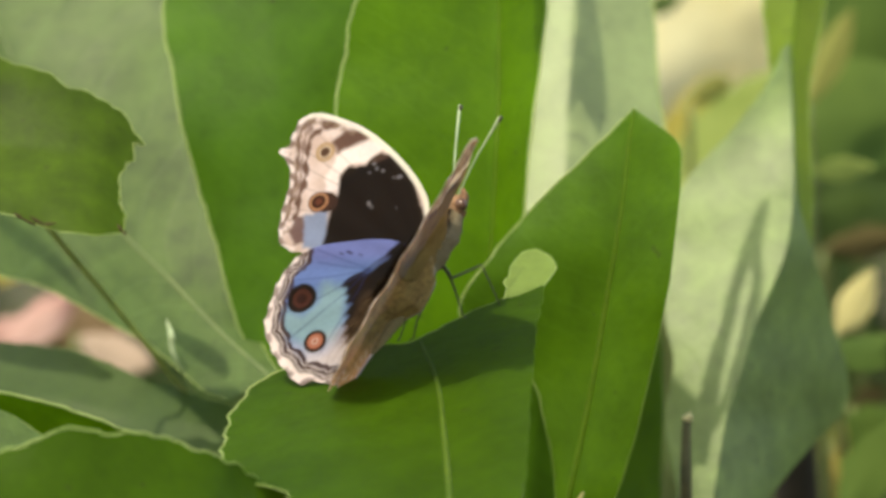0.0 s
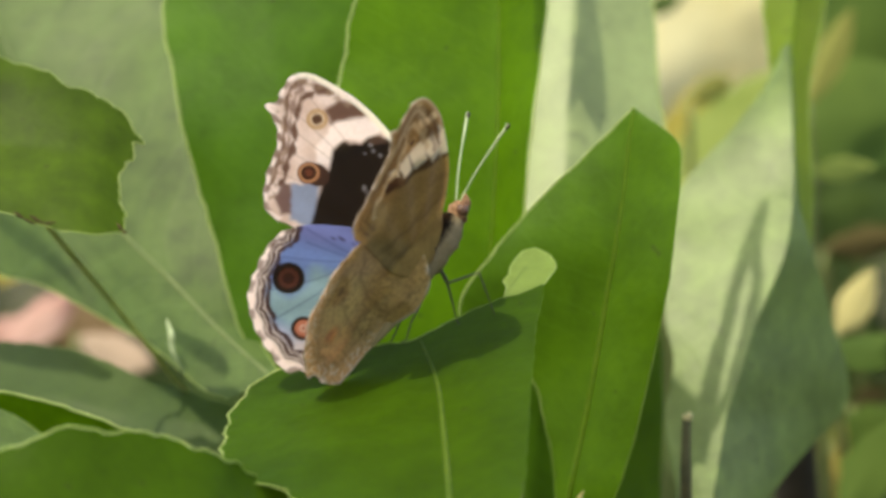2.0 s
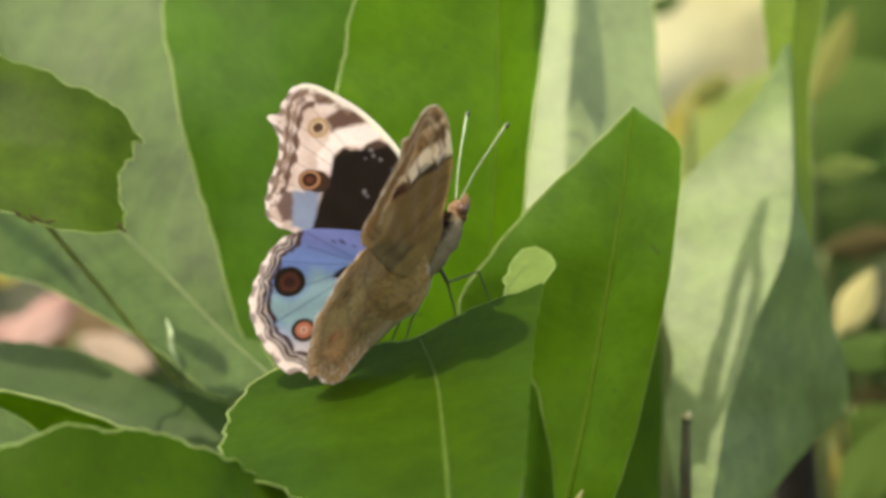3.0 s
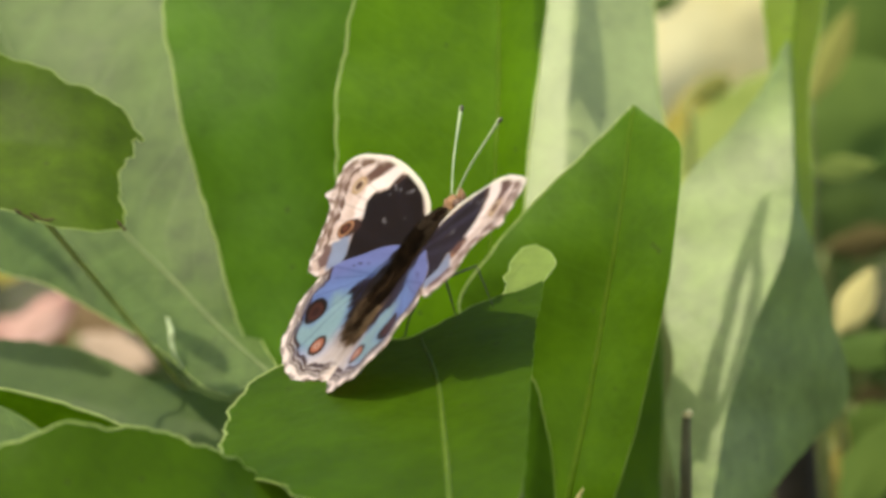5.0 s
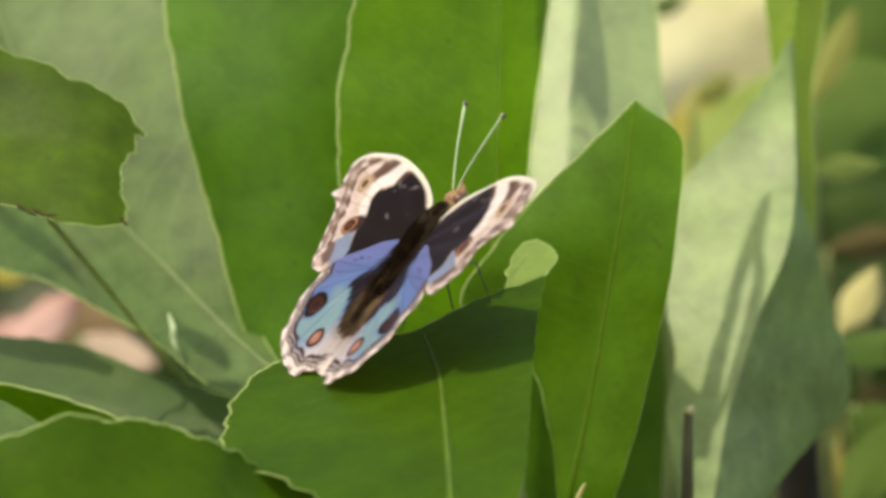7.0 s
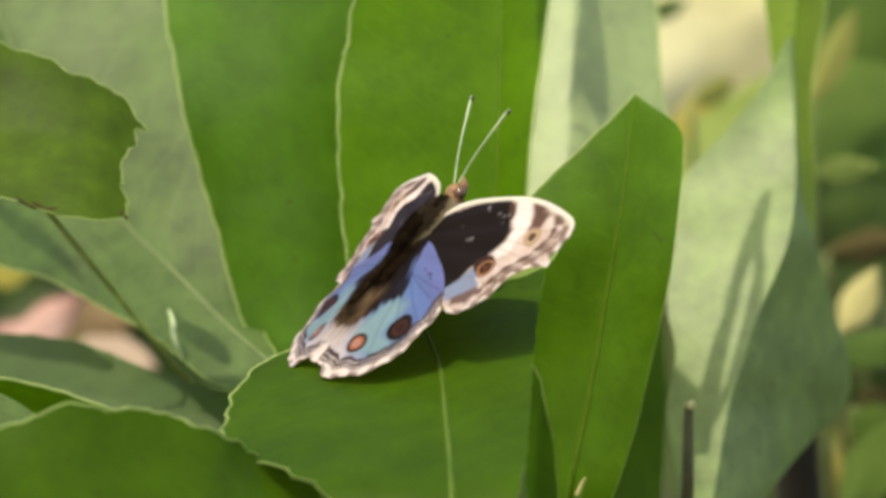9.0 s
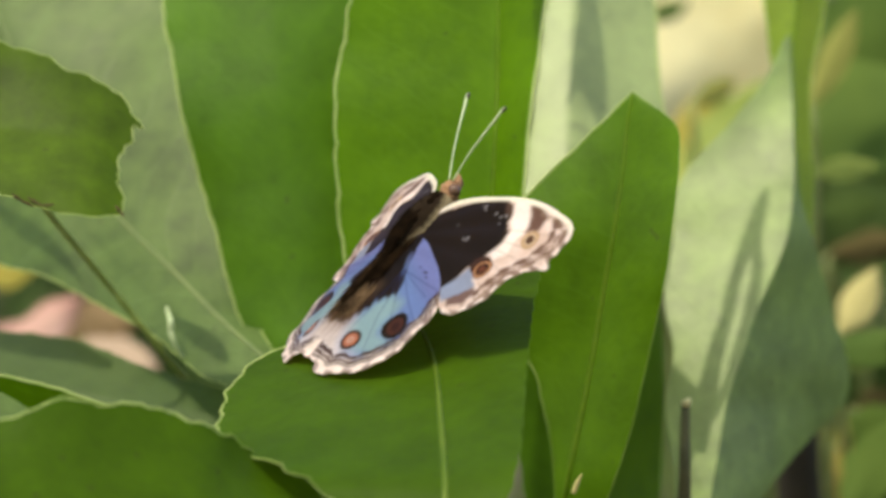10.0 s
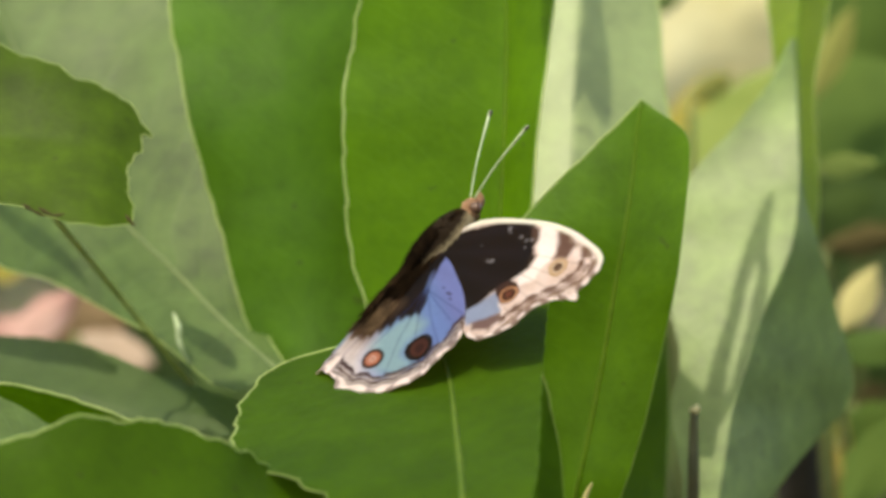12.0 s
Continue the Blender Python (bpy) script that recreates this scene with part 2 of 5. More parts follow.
def blade(name, rows, cup=0.0, ripple=0.4, jag=0.25, seed=0, nu=90, nv=28):
    """A leaf blade lofted over rows of (edge, rib, edge) from base to tip, in mm. Returns the mesh and its three leading lines."""
    left, rib, right = (spline([r[i] for r in rows], nu) for i in range(3))
    tang = np.gradient(rib, axis=0)
    span = np.linalg.norm(right - left, axis=1).max()
    grid = np.zeros((nu, nv + 1, 3))
    for i in range(nu):
        nrm = np.cross(tang[i], right[i] - left[i])
        nrm /= np.linalg.norm(nrm) + 1e-9
        for j in range(nv + 1):
            v = 2 * j / nv - 1
            edge = left[i] if v < 0 else right[i]
            w = abs(v)
            p = rib[i] + (edge - rib[i]) * w
            size = np.linalg.norm(edge - rib[i])
            p = p + nrm * cup * size * (w * w - w)
            q = Vector((p[0] * 0.09 + seed * 7.3, p[1] * 0.09, p[2] * 0.09))
            p = p + nrm * ripple * (noise.noise(q) * (0.5 + w) + 0.5 * w ** 4 * noise.noise(q * 3.1))
            rough = jag * (0.22 if v > 0 else 1.0)
            if w > 0.6:
                out = (edge - rib[i]) / (size + 1e-6)
                p = p + out * rough * min(1.0, size / 3) * (w - 0.6) / 0.4 * (1.1 * noise.noise(q * 4.3) + 0.6 * noise.noise(q * 8.3) + 0.15 * noise.noise(q * 21))
            grid[i, j] = p
    if np.linalg.norm(right[-1] - left[-1]) > 4:
        for j in range(nv + 1):
            q = Vector((j * 0.37 + seed, 2.0, seed))
            grid[-1, j] += tang[-1] / np.linalg.norm(tang[-1]) * jag * 2.0 * noise.noise(q)
    verts = grid.reshape(-1, 3) * MM
    m = nv + 1
    faces = [(i * m + j, i * m + j + 1, (i + 1) * m + j + 1, (i + 1) * m + j) for i in range(nu - 1) for j in range(nv)]
    me = mesh_of(name, verts, faces)
    uv = me.uv_layers.new(name="UVMap")
    for loop in me.loops:
        i, j = divmod(loop.vertex_index, m)
        uv.data[loop.index].uv = (i / (nu - 1), j / nv)
    return me, grid[:, 0] * MM, grid[:, nv // 2] * MM, grid[:, -1] * MM, grid[-1] * MM


def leaf(plant, rows, material, label="", cup=0.0, ripple=0.3, jag=0.25, seed=0, rim=0.15, rib=0.22, foot=None, rim_far=None, stalk=1.0, bare=1, fold=False, rib_skin=RIB):
    """One leaf: blade, midrib, pale rim, and a stalk to its node where one is given."""
    me, a, b, c, end = blade("leaf", rows, cup, ripple, jag, seed)
    if fold:
        crease = me.attributes.new("sharp_edge", 'BOOLEAN', 'EDGE')
        for edge in me.edges:
            crease.data[edge.index].value = all(v % 29 == 14 for v in edge.vertices)
    ob = part("leaf", me, material, plant, label)
    if rib:
        part("midrib", tube("midrib", b[::2], (rib * MM, rib * 0.8 * MM, rib * 0.3 * MM)), rib_skin, ob)
    if rim:
        loop = np.vstack([a, end, c[::-1]])
        part("rim", tube("rim", loop, [0.25 * rim * MM] * bare + [rim * MM] * (5 - bare) + [(rim if rim_far is None else rim_far) * MM] * 5, 6), RIM, ob, "pale thin leaf rim")
    if foot is not None:
        base = np.array(b[0])
        f = np.array(foot) * MM
        mid = base * 0.5 + f * 0.5 + np.array((0, 0, -0.004))
        part("stalk", tube("stalk", spline([base, mid, f], 16), (0.4 * stalk * MM, 0.5 * stalk * MM, 0.8 * stalk * MM)), STEM, ob)
    return ob


# ---- ground ----
def build_ground():
    n = 60
    verts, faces = [], []
    for i in range(n + 1):
        for j in range(n + 1):
            x = math.copysign(abs(i / n * 2 - 1) ** 3, i / n * 2 - 1) * 40
            y = math.copysign(abs(j / n * 2 - 1) ** 3, j / n * 2 - 1) * 40 + 0.8
            verts.append((x, y, 0.012 * noise.noise(Vector((x * 5, y * 5, 0)))))
    for i in range(n):
        for j in range(n):
            a = i * (n + 1) + j
            faces.append((a, a + n + 1, a + n + 2, a + 1))
    ob = new("ground", mesh_of("ground", verts, faces))
    ob.data.materials.append(SOIL)
    tagged(ob, "dark soil with dry leaf litter under the shrubs", "ground", kind="structure")


build_ground()

# ---- the plant with its large leaves ----
NODE = (-6.1, 29.8, 348.5)
NODE_RIGHT = (23.1, 49.6, 345.3)
NODE_FAR = (34.4, 103.8, 335.0)
plant = thing("leafy_shrub", "glossy green shrub with large chewed sunlit leaves", "shrub", at=(0, 0, 0))


def build_stem(points, thick):
    part("stem", tube("stem", spline([tuple(c * MM for c in p) for p in points], 30), thick), STEM, plant)


build_stem([(NODE[0] + 14, NODE[1] + 25, -4), (NODE[0] + 4, NODE[1] + 12, 180), NODE], (0.004, 0.003, 0.002))
build_stem([(NODE_RIGHT[0] + 6, NODE_RIGHT[1] + 20, -4), (NODE_RIGHT[0] + 3, NODE_RIGHT[1] + 8, 180), NODE_RIGHT], (0.004, 0.003, 0.002))
build_stem([(NODE_FAR[0] + 9, NODE_FAR[1] + 20, -4), (NODE_FAR[0] + 2, NODE_FAR[1] + 8, 170), NODE_FAR], (0.004, 0.003, 0.002))

# the leaf on which the butterfly sits
perch = leaf(plant, [
    ((-5.0, -45.2, 370.8), (0.9, -48.4, 371.3), (5.6, -50.8, 371.7)),
    ((-13.3, -41.7, 376.6), (0.8, -43.8, 377.2), (8.3, -45.7, 378.4)),
    ((-23.5, -20.3, 379.3), (0.2, -25.8, 382.0), (9.4, -21.7, 385.2)),
    ((-22.2, 0.7, 383.1), (-0.6, -10.6, 386.3), (10.2, -4.2, 390.5)),
    ((-18.5, 10.0, 385.0), (-2.5, 3.9, 389.4), (11.3, 9.5, 394.9)),
], SATIN, "broad green leaf with a chewed end", cup=0.12, ripple=0.3, jag=1.05, seed=1, rim=0.14, rim_far=0.004, bare=2, rib=0.42, rib_skin=DULL_RIB, foot=NODE)
tip_mesh, tip_a, tip_b, tip_c, tip_end = blade("leaf_tip", [
    ((6.9, 9.4, 393.4), (8.9, 9.4, 393.9), (11.1, 9.5, 394.7)),
    ((7.3, 14.7, 396.0), (9.9, 13.7, 396.1), (12.7, 13.7, 396.3)),
    ((8.8, 17.9, 397.7), (10.5, 17.9, 398.1), (12.1, 16.8, 397.4))], 0.1, 0.2, 0.5, 3, 40, 16)
tip = part("leaf_tip", tip_mesh, TIP, perch, "pale upturned leaf tip")
part("rim", tube("rim", np.vstack([tip_a, tip_end, tip_c[::-1]]), (0.06 * MM,) * 3, 6), RIM, tip)

# upright leaf with a bitten top
leaf(plant, [
    ((12.8, 43.8, 357.6), (13.3, 43.8, 357.6), (16.9, 41.8, 357.9)),
    ((13.2, 41.7, 365.9), (14.6, 39.7, 366.2), (19.9, 37.2, 366.5)),
    ((12.4, 41.4, 373.2), (16.1, 39.4, 373.5), (22.2, 36.0, 373.9)),
    ((9.6, 42.3, 381.1), (17.8, 39.4, 382.7), (24.5, 34.6, 384.6)),
    ((2.0, 41.9, 387.7), (19.1, 39.2, 390.7), (26.1, 32.4, 392.7)),
    ((5.1, 41.6, 394.0), (20.1, 38.9, 396.6), (27.0, 33.2, 400.5)),
    ((10.9, 42.3, 400.9), (21.0, 39.5, 403.1), (27.4, 34.7, 404.9)),
    ((18.2, 42.1, 408.0), (21.5, 40.1, 408.3), (26.9, 36.1, 408.7)),
    ((21.7, 41.5, 411.8), (22.1, 40.5, 412.1), (22.6, 40.4, 411.7)),
], FIRM, "upright green leaf with a bitten top", cup=0.05, ripple=0.25, seed=2, rim=0.11, rim_far=0.02, bare=2, rib=0.34, foot=NODE_RIGHT)

# tall leaf behind the butterfly
leaf(plant, [
    ((-2.9, 51.4, 372.6), (1.1, 50.4, 372.7), (4.4, 49.4, 372.8)),
    ((-9.6, 51.7, 385.3), (4.4, 49.8, 385.5), (8.0, 45.9, 387.3)),
    ((-11.9, 52.9, 395.8), (5.8, 49.9, 396.2), (9.3, 45.0, 397.3)),
    ((-12.7, 54.1, 407.8), (6.4, 51.1, 408.0), (10.3, 46.1, 408.5)),
    ((-11.8, 56.0, 416.3), (6.6, 53.0, 416.5), (11.3, 48.0, 416.9)),
    ((-10.1, 56.8, 423.5), (6.5, 54.8, 423.7), (12.1, 49.8, 424.0)),
    ((-6.3, 57.3, 428.2), (5.8, 55.3, 428.6), (10.6, 51.3, 428.6)),
    ((4.4, 56.7, 432.2), (4.9, 56.7, 432.3), (5.5, 56.7, 432.2)),
], FRESH, "tall bright green leaf", cup=0.08, ripple=0.35, jag=0.4, seed=4, foot=NODE)

# darker leaf beside it
leaf(plant, [
    ((-17.7, 56.2, 370.6), (-15.0, 55.5, 370.9), (-12.3, 56.2, 370.6)),
    ((-23.8, 62.0, 382.7), (-16.4, 60.9, 384.5), (-9.0, 62.3, 385.4)),
    ((-27.8, 64.9, 396.0), (-18.4, 63.4, 397.1), (-8.4, 65.1, 397.3)),
    ((-31.5, 67.8, 409.2), (-19.7, 65.9, 410.4), (-7.7, 67.9, 409.9)),
    ((-33.6, 73.2, 422.4), (-21.1, 71.0, 422.8), (-7.1, 73.2, 422.4)),
    ((-30.8, 75.4, 428.3), (-22.6, 73.7, 429.0), (-12.5, 75.4, 428.3)),
    ((-23.3, 74.9, 433.8), (-22.7, 74.9, 433.9), (-22.0, 74.9, 433.8)),
], DEEP, "tall deep green leaf", cup=0.1, ripple=0.5, seed=5, rib=0, foot=NODE)

# broad pale leaf leaning away
leaf(plant, [
    ((-25.5, 55.8, 376.1), (-19.9, 54.1, 378.7), (-19.3, 54.1, 379.4)),
    ((-29.1, 59.0, 377.4), (-26.2, 62.6, 383.2), (-22.1, 62.6, 383.2)),
    ((-34.6, 67.1, 380.9), (-32.9, 72.2, 388.7), (-25.1, 71.4, 390.5)),
    ((-40.5, 74.5, 383.3), (-40.1, 81.9, 394.6), (-27.7, 80.4, 399.9)),
    ((-47.5, 81.2, 386.4), (-48.2, 92.9, 403.6), (-31.3, 91.8, 412.0)),
    ((-59.6, 96.2, 390.9), (-54.9, 102.2, 416.1), (-32.9, 100.7, 420.4)),
    ((-68.0, 108.4, 417.0), (-60.9, 109.7, 429.7), (-36.2, 109.0, 432.5)),
    ((-66.2, 114.9, 440.7), (-65.4, 115.0, 441.4), (-64.0, 115.0, 441.4)),
], WAXY, "broad pale waxy leaf leaning away", cup=0.06, ripple=0.2, jag=0.12, seed=6, rim=0.08, rib_skin=PALE_RIB, foot=NODE)

# chewed leaf on a long stalk
leaf(plant, [
    ((-79.0, 43.8, 414.6), (-78.9, 41.0, 407.6), (-78.5, 36.6, 403.4)),
    ((-64.6, 44.2, 419.2), (-64.3, 39.1, 408.4), (-63.7, 30.3, 401.4)),
    ((-51.4, 43.1, 417.6), (-51.1, 37.1, 408.3), (-50.6, 28.2, 400.9)),
    ((-43.4, 41.8, 414.9), (-43.9, 36.0, 407.7), (-45.7, 27.1, 399.7)),
    ((-37.9, 41.5, 412.0), (-39.7, 35.9, 406.4), (-40.3, 27.0, 398.7)),
    ((-34.8, 40.2, 409.0), (-37.5, 35.6, 403.9), (-36.5, 30.0, 398.7)),
], MOTTLED, "chewed green leaf on a long stalk", cup=0.08, ripple=0.5, jag=0.9, seed=7, rim=0.06, rib=0)
part("stalk", tube("stalk", spline([tuple(c * MM for c in p) for p in ((-46.7, 44.1, 398.8), (-46.1, 45.0, 397.9), (-40.1, 59.1, 388.4), (-33.5, 64.2, 379.4), (-30.3, 74.7, 373.9), (-25.1, 82.9, 366.4), (-15.4, 75.9, 356.9), NODE)], 40),
                   (0.35 * MM, 0.36 * MM, 0.38 * MM, 0.45 * MM)), STALK, plant, "thin green leaf stalk")

part("curl", tube("curl", spline([tuple(c * MM for c in p) for p in ((-32.9, 62.8, 384.8), (-32.3, 60.6, 383.4), (-32.3, 60.5, 382.1), (-31.8, 60.3, 380.6), (-30.8, 62.1, 378.6))], 20), (0.12 * MM, 0.35 * MM, 0.3 * MM, 0.2 * MM, 0.1 * MM)), SHAFT, plant, "pale curled sliver of leaf")

for scrap in (((-49.0, 26.5, 401.4), (-47.8, 26.5, 400.6), (-46.4, 26.5, 399.9)), ((-47.2, 26.5, 401.0), (-45.6, 26.5, 400.1), (-44.1, 26.5, 400.2)), ((-37.2, 26.5, 400.1), (-36.5, 26.5, 399.2), (-36.1, 26.5, 398.9))):
    part("dry_scrap", tube("dry_scrap", spline([tuple(c * MM for c in p) for p in scrap], 12), (0.05 * MM, 0.26 * MM, 0.12 * MM, 0.2 * MM, 0.05 * MM), 6), UMBER, plant, "dark brown withered scrap of leaf")

# low leaves reaching to the side
leaf(plant, [
    ((-22.1, 61.6, 373.6), (-22.4, 59.3, 371.2), (-22.4, 57.1, 368.8)),
    ((-30.7, 69.8, 375.2), (-31.4, 65.5, 372.4), (-31.9, 61.1, 368.9)),
    ((-37.2, 76.0, 376.7), (-38.4, 70.5, 372.5), (-39.5, 65.0, 367.7)),
    ((-45.0, 82.2, 378.8), (-46.0, 74.7, 374.0), (-47.0, 67.0, 367.5)),
    ((-54.2, 86.3, 379.3), (-55.1, 77.7, 374.3), (-54.6, 69.0, 367.5)),
    ((-66.8, 88.2, 377.9), (-67.6, 79.7, 374.1), (-67.1, 73.2, 369.1)),
    ((-76.8, 82.7, 373.4), (-77.1, 82.6, 373.0), (-77.1, 82.6, 372.5)),
], BLUISH, "low grey-green leaf", cup=0.06, ripple=0.3, seed=8, rim=0, rib=0, foot=NODE)
leaf(plant, [
    ((-29.7, 35.8, 372.6), (-29.4, 36.2, 371.8), (-29.4, 37.1, 370.5)),
    ((-37.8, 34.7, 375.8), (-38.2, 35.4, 373.7), (-38.9, 37.1, 370.5)),
    ((-44.0, 34.9, 378.0), (-44.4, 35.7, 376.1), (-44.8, 37.0, 373.2)),
    ((-51.2, 35.5, 379.5), (-51.4, 36.0, 378.5), (-51.3, 36.8, 377.2)),
    ((-61.7, 36.1, 379.8), (-61.7, 36.5, 379.1), (-61.8, 37.1, 378.1)),
    ((-71.0, 37.7, 376.3), (-71.3, 37.7, 376.0), (-71.7, 37.7, 375.7)),
], FRESH, "narrow green leaf in half shade", cup=0.05, ripple=0.2, seed=9, rib=0, foot=NODE)
leaf(plant, [
    ((-11.8, -22.8, 374.3), (-11.7, -33.1, 372.1), (-11.5, -43.3, 370.6)),
    ((-18.4, -26.5, 377.4), (-17.0, -38.9, 374.1), (-15.6, -49.3, 371.5)),
    ((-23.0, -37.1, 381.5), (-23.5, -48.0, 374.2), (-23.9, -56.6, 369.0)),
    ((-28.2, -39.9, 383.9), (-29.0, -50.9, 374.7), (-29.3, -59.7, 367.7)),
    ((-32.9, -41.8, 385.1), (-34.2, -52.9, 375.0), (-34.5, -61.8, 366.9)),
    ((-39.8, -44.8, 385.3), (-42.3, -55.9, 375.4), (-42.4, -64.8, 366.8)),
    ((-46.3, -47.0, 383.5), (-49.2, -57.9, 375.7), (-48.7, -66.7, 367.7)),
    ((-58.0, -48.3, 380.2), (-58.4, -58.8, 375.8), (-57.2, -67.4, 371.2)),
    ((-65.7, -48.9, 374.4), (-65.1, -58.9, 375.5), (-64.4, -66.8, 376.3)),
], SATIN, "broad green leaf close by", cup=0.06, ripple=0.3, jag=0.8, seed=10, rim=0.13, foot=NODE)

leaf(plant, [
    ((-34.7, 15.2, 372.2), (-34.6, 11.0, 370.8), (-34.9, 4.7, 368.5)),
    ((-44.6, 23.6, 375.4), (-44.9, 15.2, 372.8), (-45.7, 4.7, 367.9)),
    ((-50.8, 27.9, 378.6), (-51.3, 15.3, 373.4), (-51.8, 2.6, 366.9)),
    ((-61.3, 30.1, 380.6), (-61.5, 15.3, 373.4), (-61.9, 2.6, 367.5)),
    ((-69.5, 19.3, 372.9), (-69.7, 18.3, 372.9), (-70.0, 17.2, 372.8)),
], WAXY, "pale low leaf", cup=0.06, ripple=0.3, seed=15, rim=0, foot=NODE)

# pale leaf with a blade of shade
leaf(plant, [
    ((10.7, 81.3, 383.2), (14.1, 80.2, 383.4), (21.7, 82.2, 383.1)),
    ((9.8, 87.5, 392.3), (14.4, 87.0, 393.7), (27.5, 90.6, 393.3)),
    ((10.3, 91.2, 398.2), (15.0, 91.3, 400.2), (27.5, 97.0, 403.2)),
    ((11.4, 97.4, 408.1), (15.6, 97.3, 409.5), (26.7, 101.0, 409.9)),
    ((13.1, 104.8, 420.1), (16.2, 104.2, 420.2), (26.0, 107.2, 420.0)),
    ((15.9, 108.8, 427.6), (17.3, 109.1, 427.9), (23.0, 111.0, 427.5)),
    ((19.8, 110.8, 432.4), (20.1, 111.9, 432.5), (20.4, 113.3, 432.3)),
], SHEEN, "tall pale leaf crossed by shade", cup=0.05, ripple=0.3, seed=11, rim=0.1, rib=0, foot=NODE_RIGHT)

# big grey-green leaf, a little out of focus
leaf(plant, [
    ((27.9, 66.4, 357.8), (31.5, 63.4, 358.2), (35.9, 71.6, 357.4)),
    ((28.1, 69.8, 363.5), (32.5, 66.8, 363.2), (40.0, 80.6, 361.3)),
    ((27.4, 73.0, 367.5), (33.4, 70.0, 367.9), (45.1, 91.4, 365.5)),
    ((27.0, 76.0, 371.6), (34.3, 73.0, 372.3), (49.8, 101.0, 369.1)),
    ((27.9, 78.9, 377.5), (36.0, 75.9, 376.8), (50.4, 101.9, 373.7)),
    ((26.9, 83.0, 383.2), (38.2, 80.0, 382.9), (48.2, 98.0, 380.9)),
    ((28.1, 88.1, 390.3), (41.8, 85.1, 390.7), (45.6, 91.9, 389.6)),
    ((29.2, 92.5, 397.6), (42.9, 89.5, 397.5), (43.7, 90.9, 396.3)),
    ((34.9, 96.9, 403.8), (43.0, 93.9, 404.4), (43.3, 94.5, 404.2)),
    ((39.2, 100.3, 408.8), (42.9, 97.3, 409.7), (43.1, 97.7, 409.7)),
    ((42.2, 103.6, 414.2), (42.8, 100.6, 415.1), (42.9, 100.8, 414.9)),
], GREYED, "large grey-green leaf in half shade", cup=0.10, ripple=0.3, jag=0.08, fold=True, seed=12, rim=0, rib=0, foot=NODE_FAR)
leaf(plant, [
    ((42.9, 101.7, 386.8), (44.0, 98.7, 387.2), (45.8, 101.2, 386.9)),
    ((43.0, 103.9, 391.6), (43.8, 100.9, 391.9), (46.0, 104.3, 391.5)),
    ((42.8, 106.1, 396.3), (43.6, 103.1, 396.6), (46.3, 107.1, 396.2)),
    ((42.6, 108.6, 401.8), (43.6, 105.6, 402.0), (46.1, 109.5, 401.3)),
    ((42.0, 110.8, 406.5), (43.6, 107.8, 406.8), (45.9, 111.2, 406.2)),
    ((41.1, 112.7, 410.6), (43.7, 109.7, 410.9), (46.3, 113.6, 410.2)),
    ((40.6, 114.6, 414.8), (43.9, 111.6, 415.0), (47.4, 116.7, 414.6)),
    ((40.2, 116.5, 418.9), (44.4, 113.5, 419.1), (48.2, 119.3, 418.7)),
    ((41.0, 118.4, 423.1), (45.1, 115.4, 423.3), (48.6, 120.5, 422.9)),
    ((45.7, 120.4, 427.2), (45.9, 117.4, 427.6), (46.3, 117.9, 427.4)),
], YOUNG, "folded bright green leaf", cup=0.05, ripple=0.2, jag=0.1, seed=13, rim=0.1, rib=0.25, fold=True, foot=NODE_FAR)
# dark leaf in the shade between the stems
leaf(plant, [
    ((12.2, 82.3, 351.1), (19.0, 79.4, 351.6), (26.5, 92.3, 351.1)),
    ((9.4, 83.5, 362.1), (19.0, 78.5, 362.8), (26.8, 93.5, 362.1)),
    ((8.0, 82.7, 373.4), (19.6, 77.7, 374.0), (27.0, 92.7, 373.4)),
    ((10.0, 80.7, 383.3), (20.2, 76.7, 383.8), (26.2, 90.7, 383.3)),
    ((20.3, 79.6, 391.7), (21.0, 79.6, 391.8), (21.7, 79.6, 391.7)),
], DEEP, "shaded dark green leaf", cup=0.06, ripple=0.3, seed=14, rim=0, foot=NODE_RIGHT)
# narrow leaves hanging in from above; their shade crosses the pale leaves
SPRIG = (21.8, 123.3, 473.0)
part("stem", tube("stem", spline([tuple(c * MM for c in p) for p in (NODE_RIGHT, (22.7, 122.4, 368.4), (21.3, 126.9, 411.3), SPRIG)], 30), (0.0016, 0.0012, 0.0008)), STEM, plant)
leaf(plant, [
    ((1.9, 94.5, 470.8), (2.8, 94.6, 470.8), (3.7, 94.7, 470.7)),
    ((1.7, 90.6, 464.6), (2.9, 90.7, 464.6), (4.1, 90.8, 464.6)),
    ((2.2, 87.2, 459.2), (3.3, 87.3, 459.2), (4.4, 87.4, 459.2)),
    ((2.4, 84.2, 454.5), (3.8, 84.3, 454.5), (5.2, 84.5, 454.5)),
    ((2.1, 81.2, 449.9), (3.8, 81.3, 449.9), (5.5, 81.5, 449.9)),
    ((3.0, 79.1, 446.6), (4.2, 79.2, 446.5), (5.4, 79.3, 446.5)),
    ((4.6, 77.6, 443.9), (4.7, 77.6, 443.9), (4.8, 77.6, 443.9)),
], DEEP, "narrow hanging leaf", cup=0.05, ripple=0.2, jag=0.8, seed=31, rim=0, foot=SPRIG, stalk=0.25)
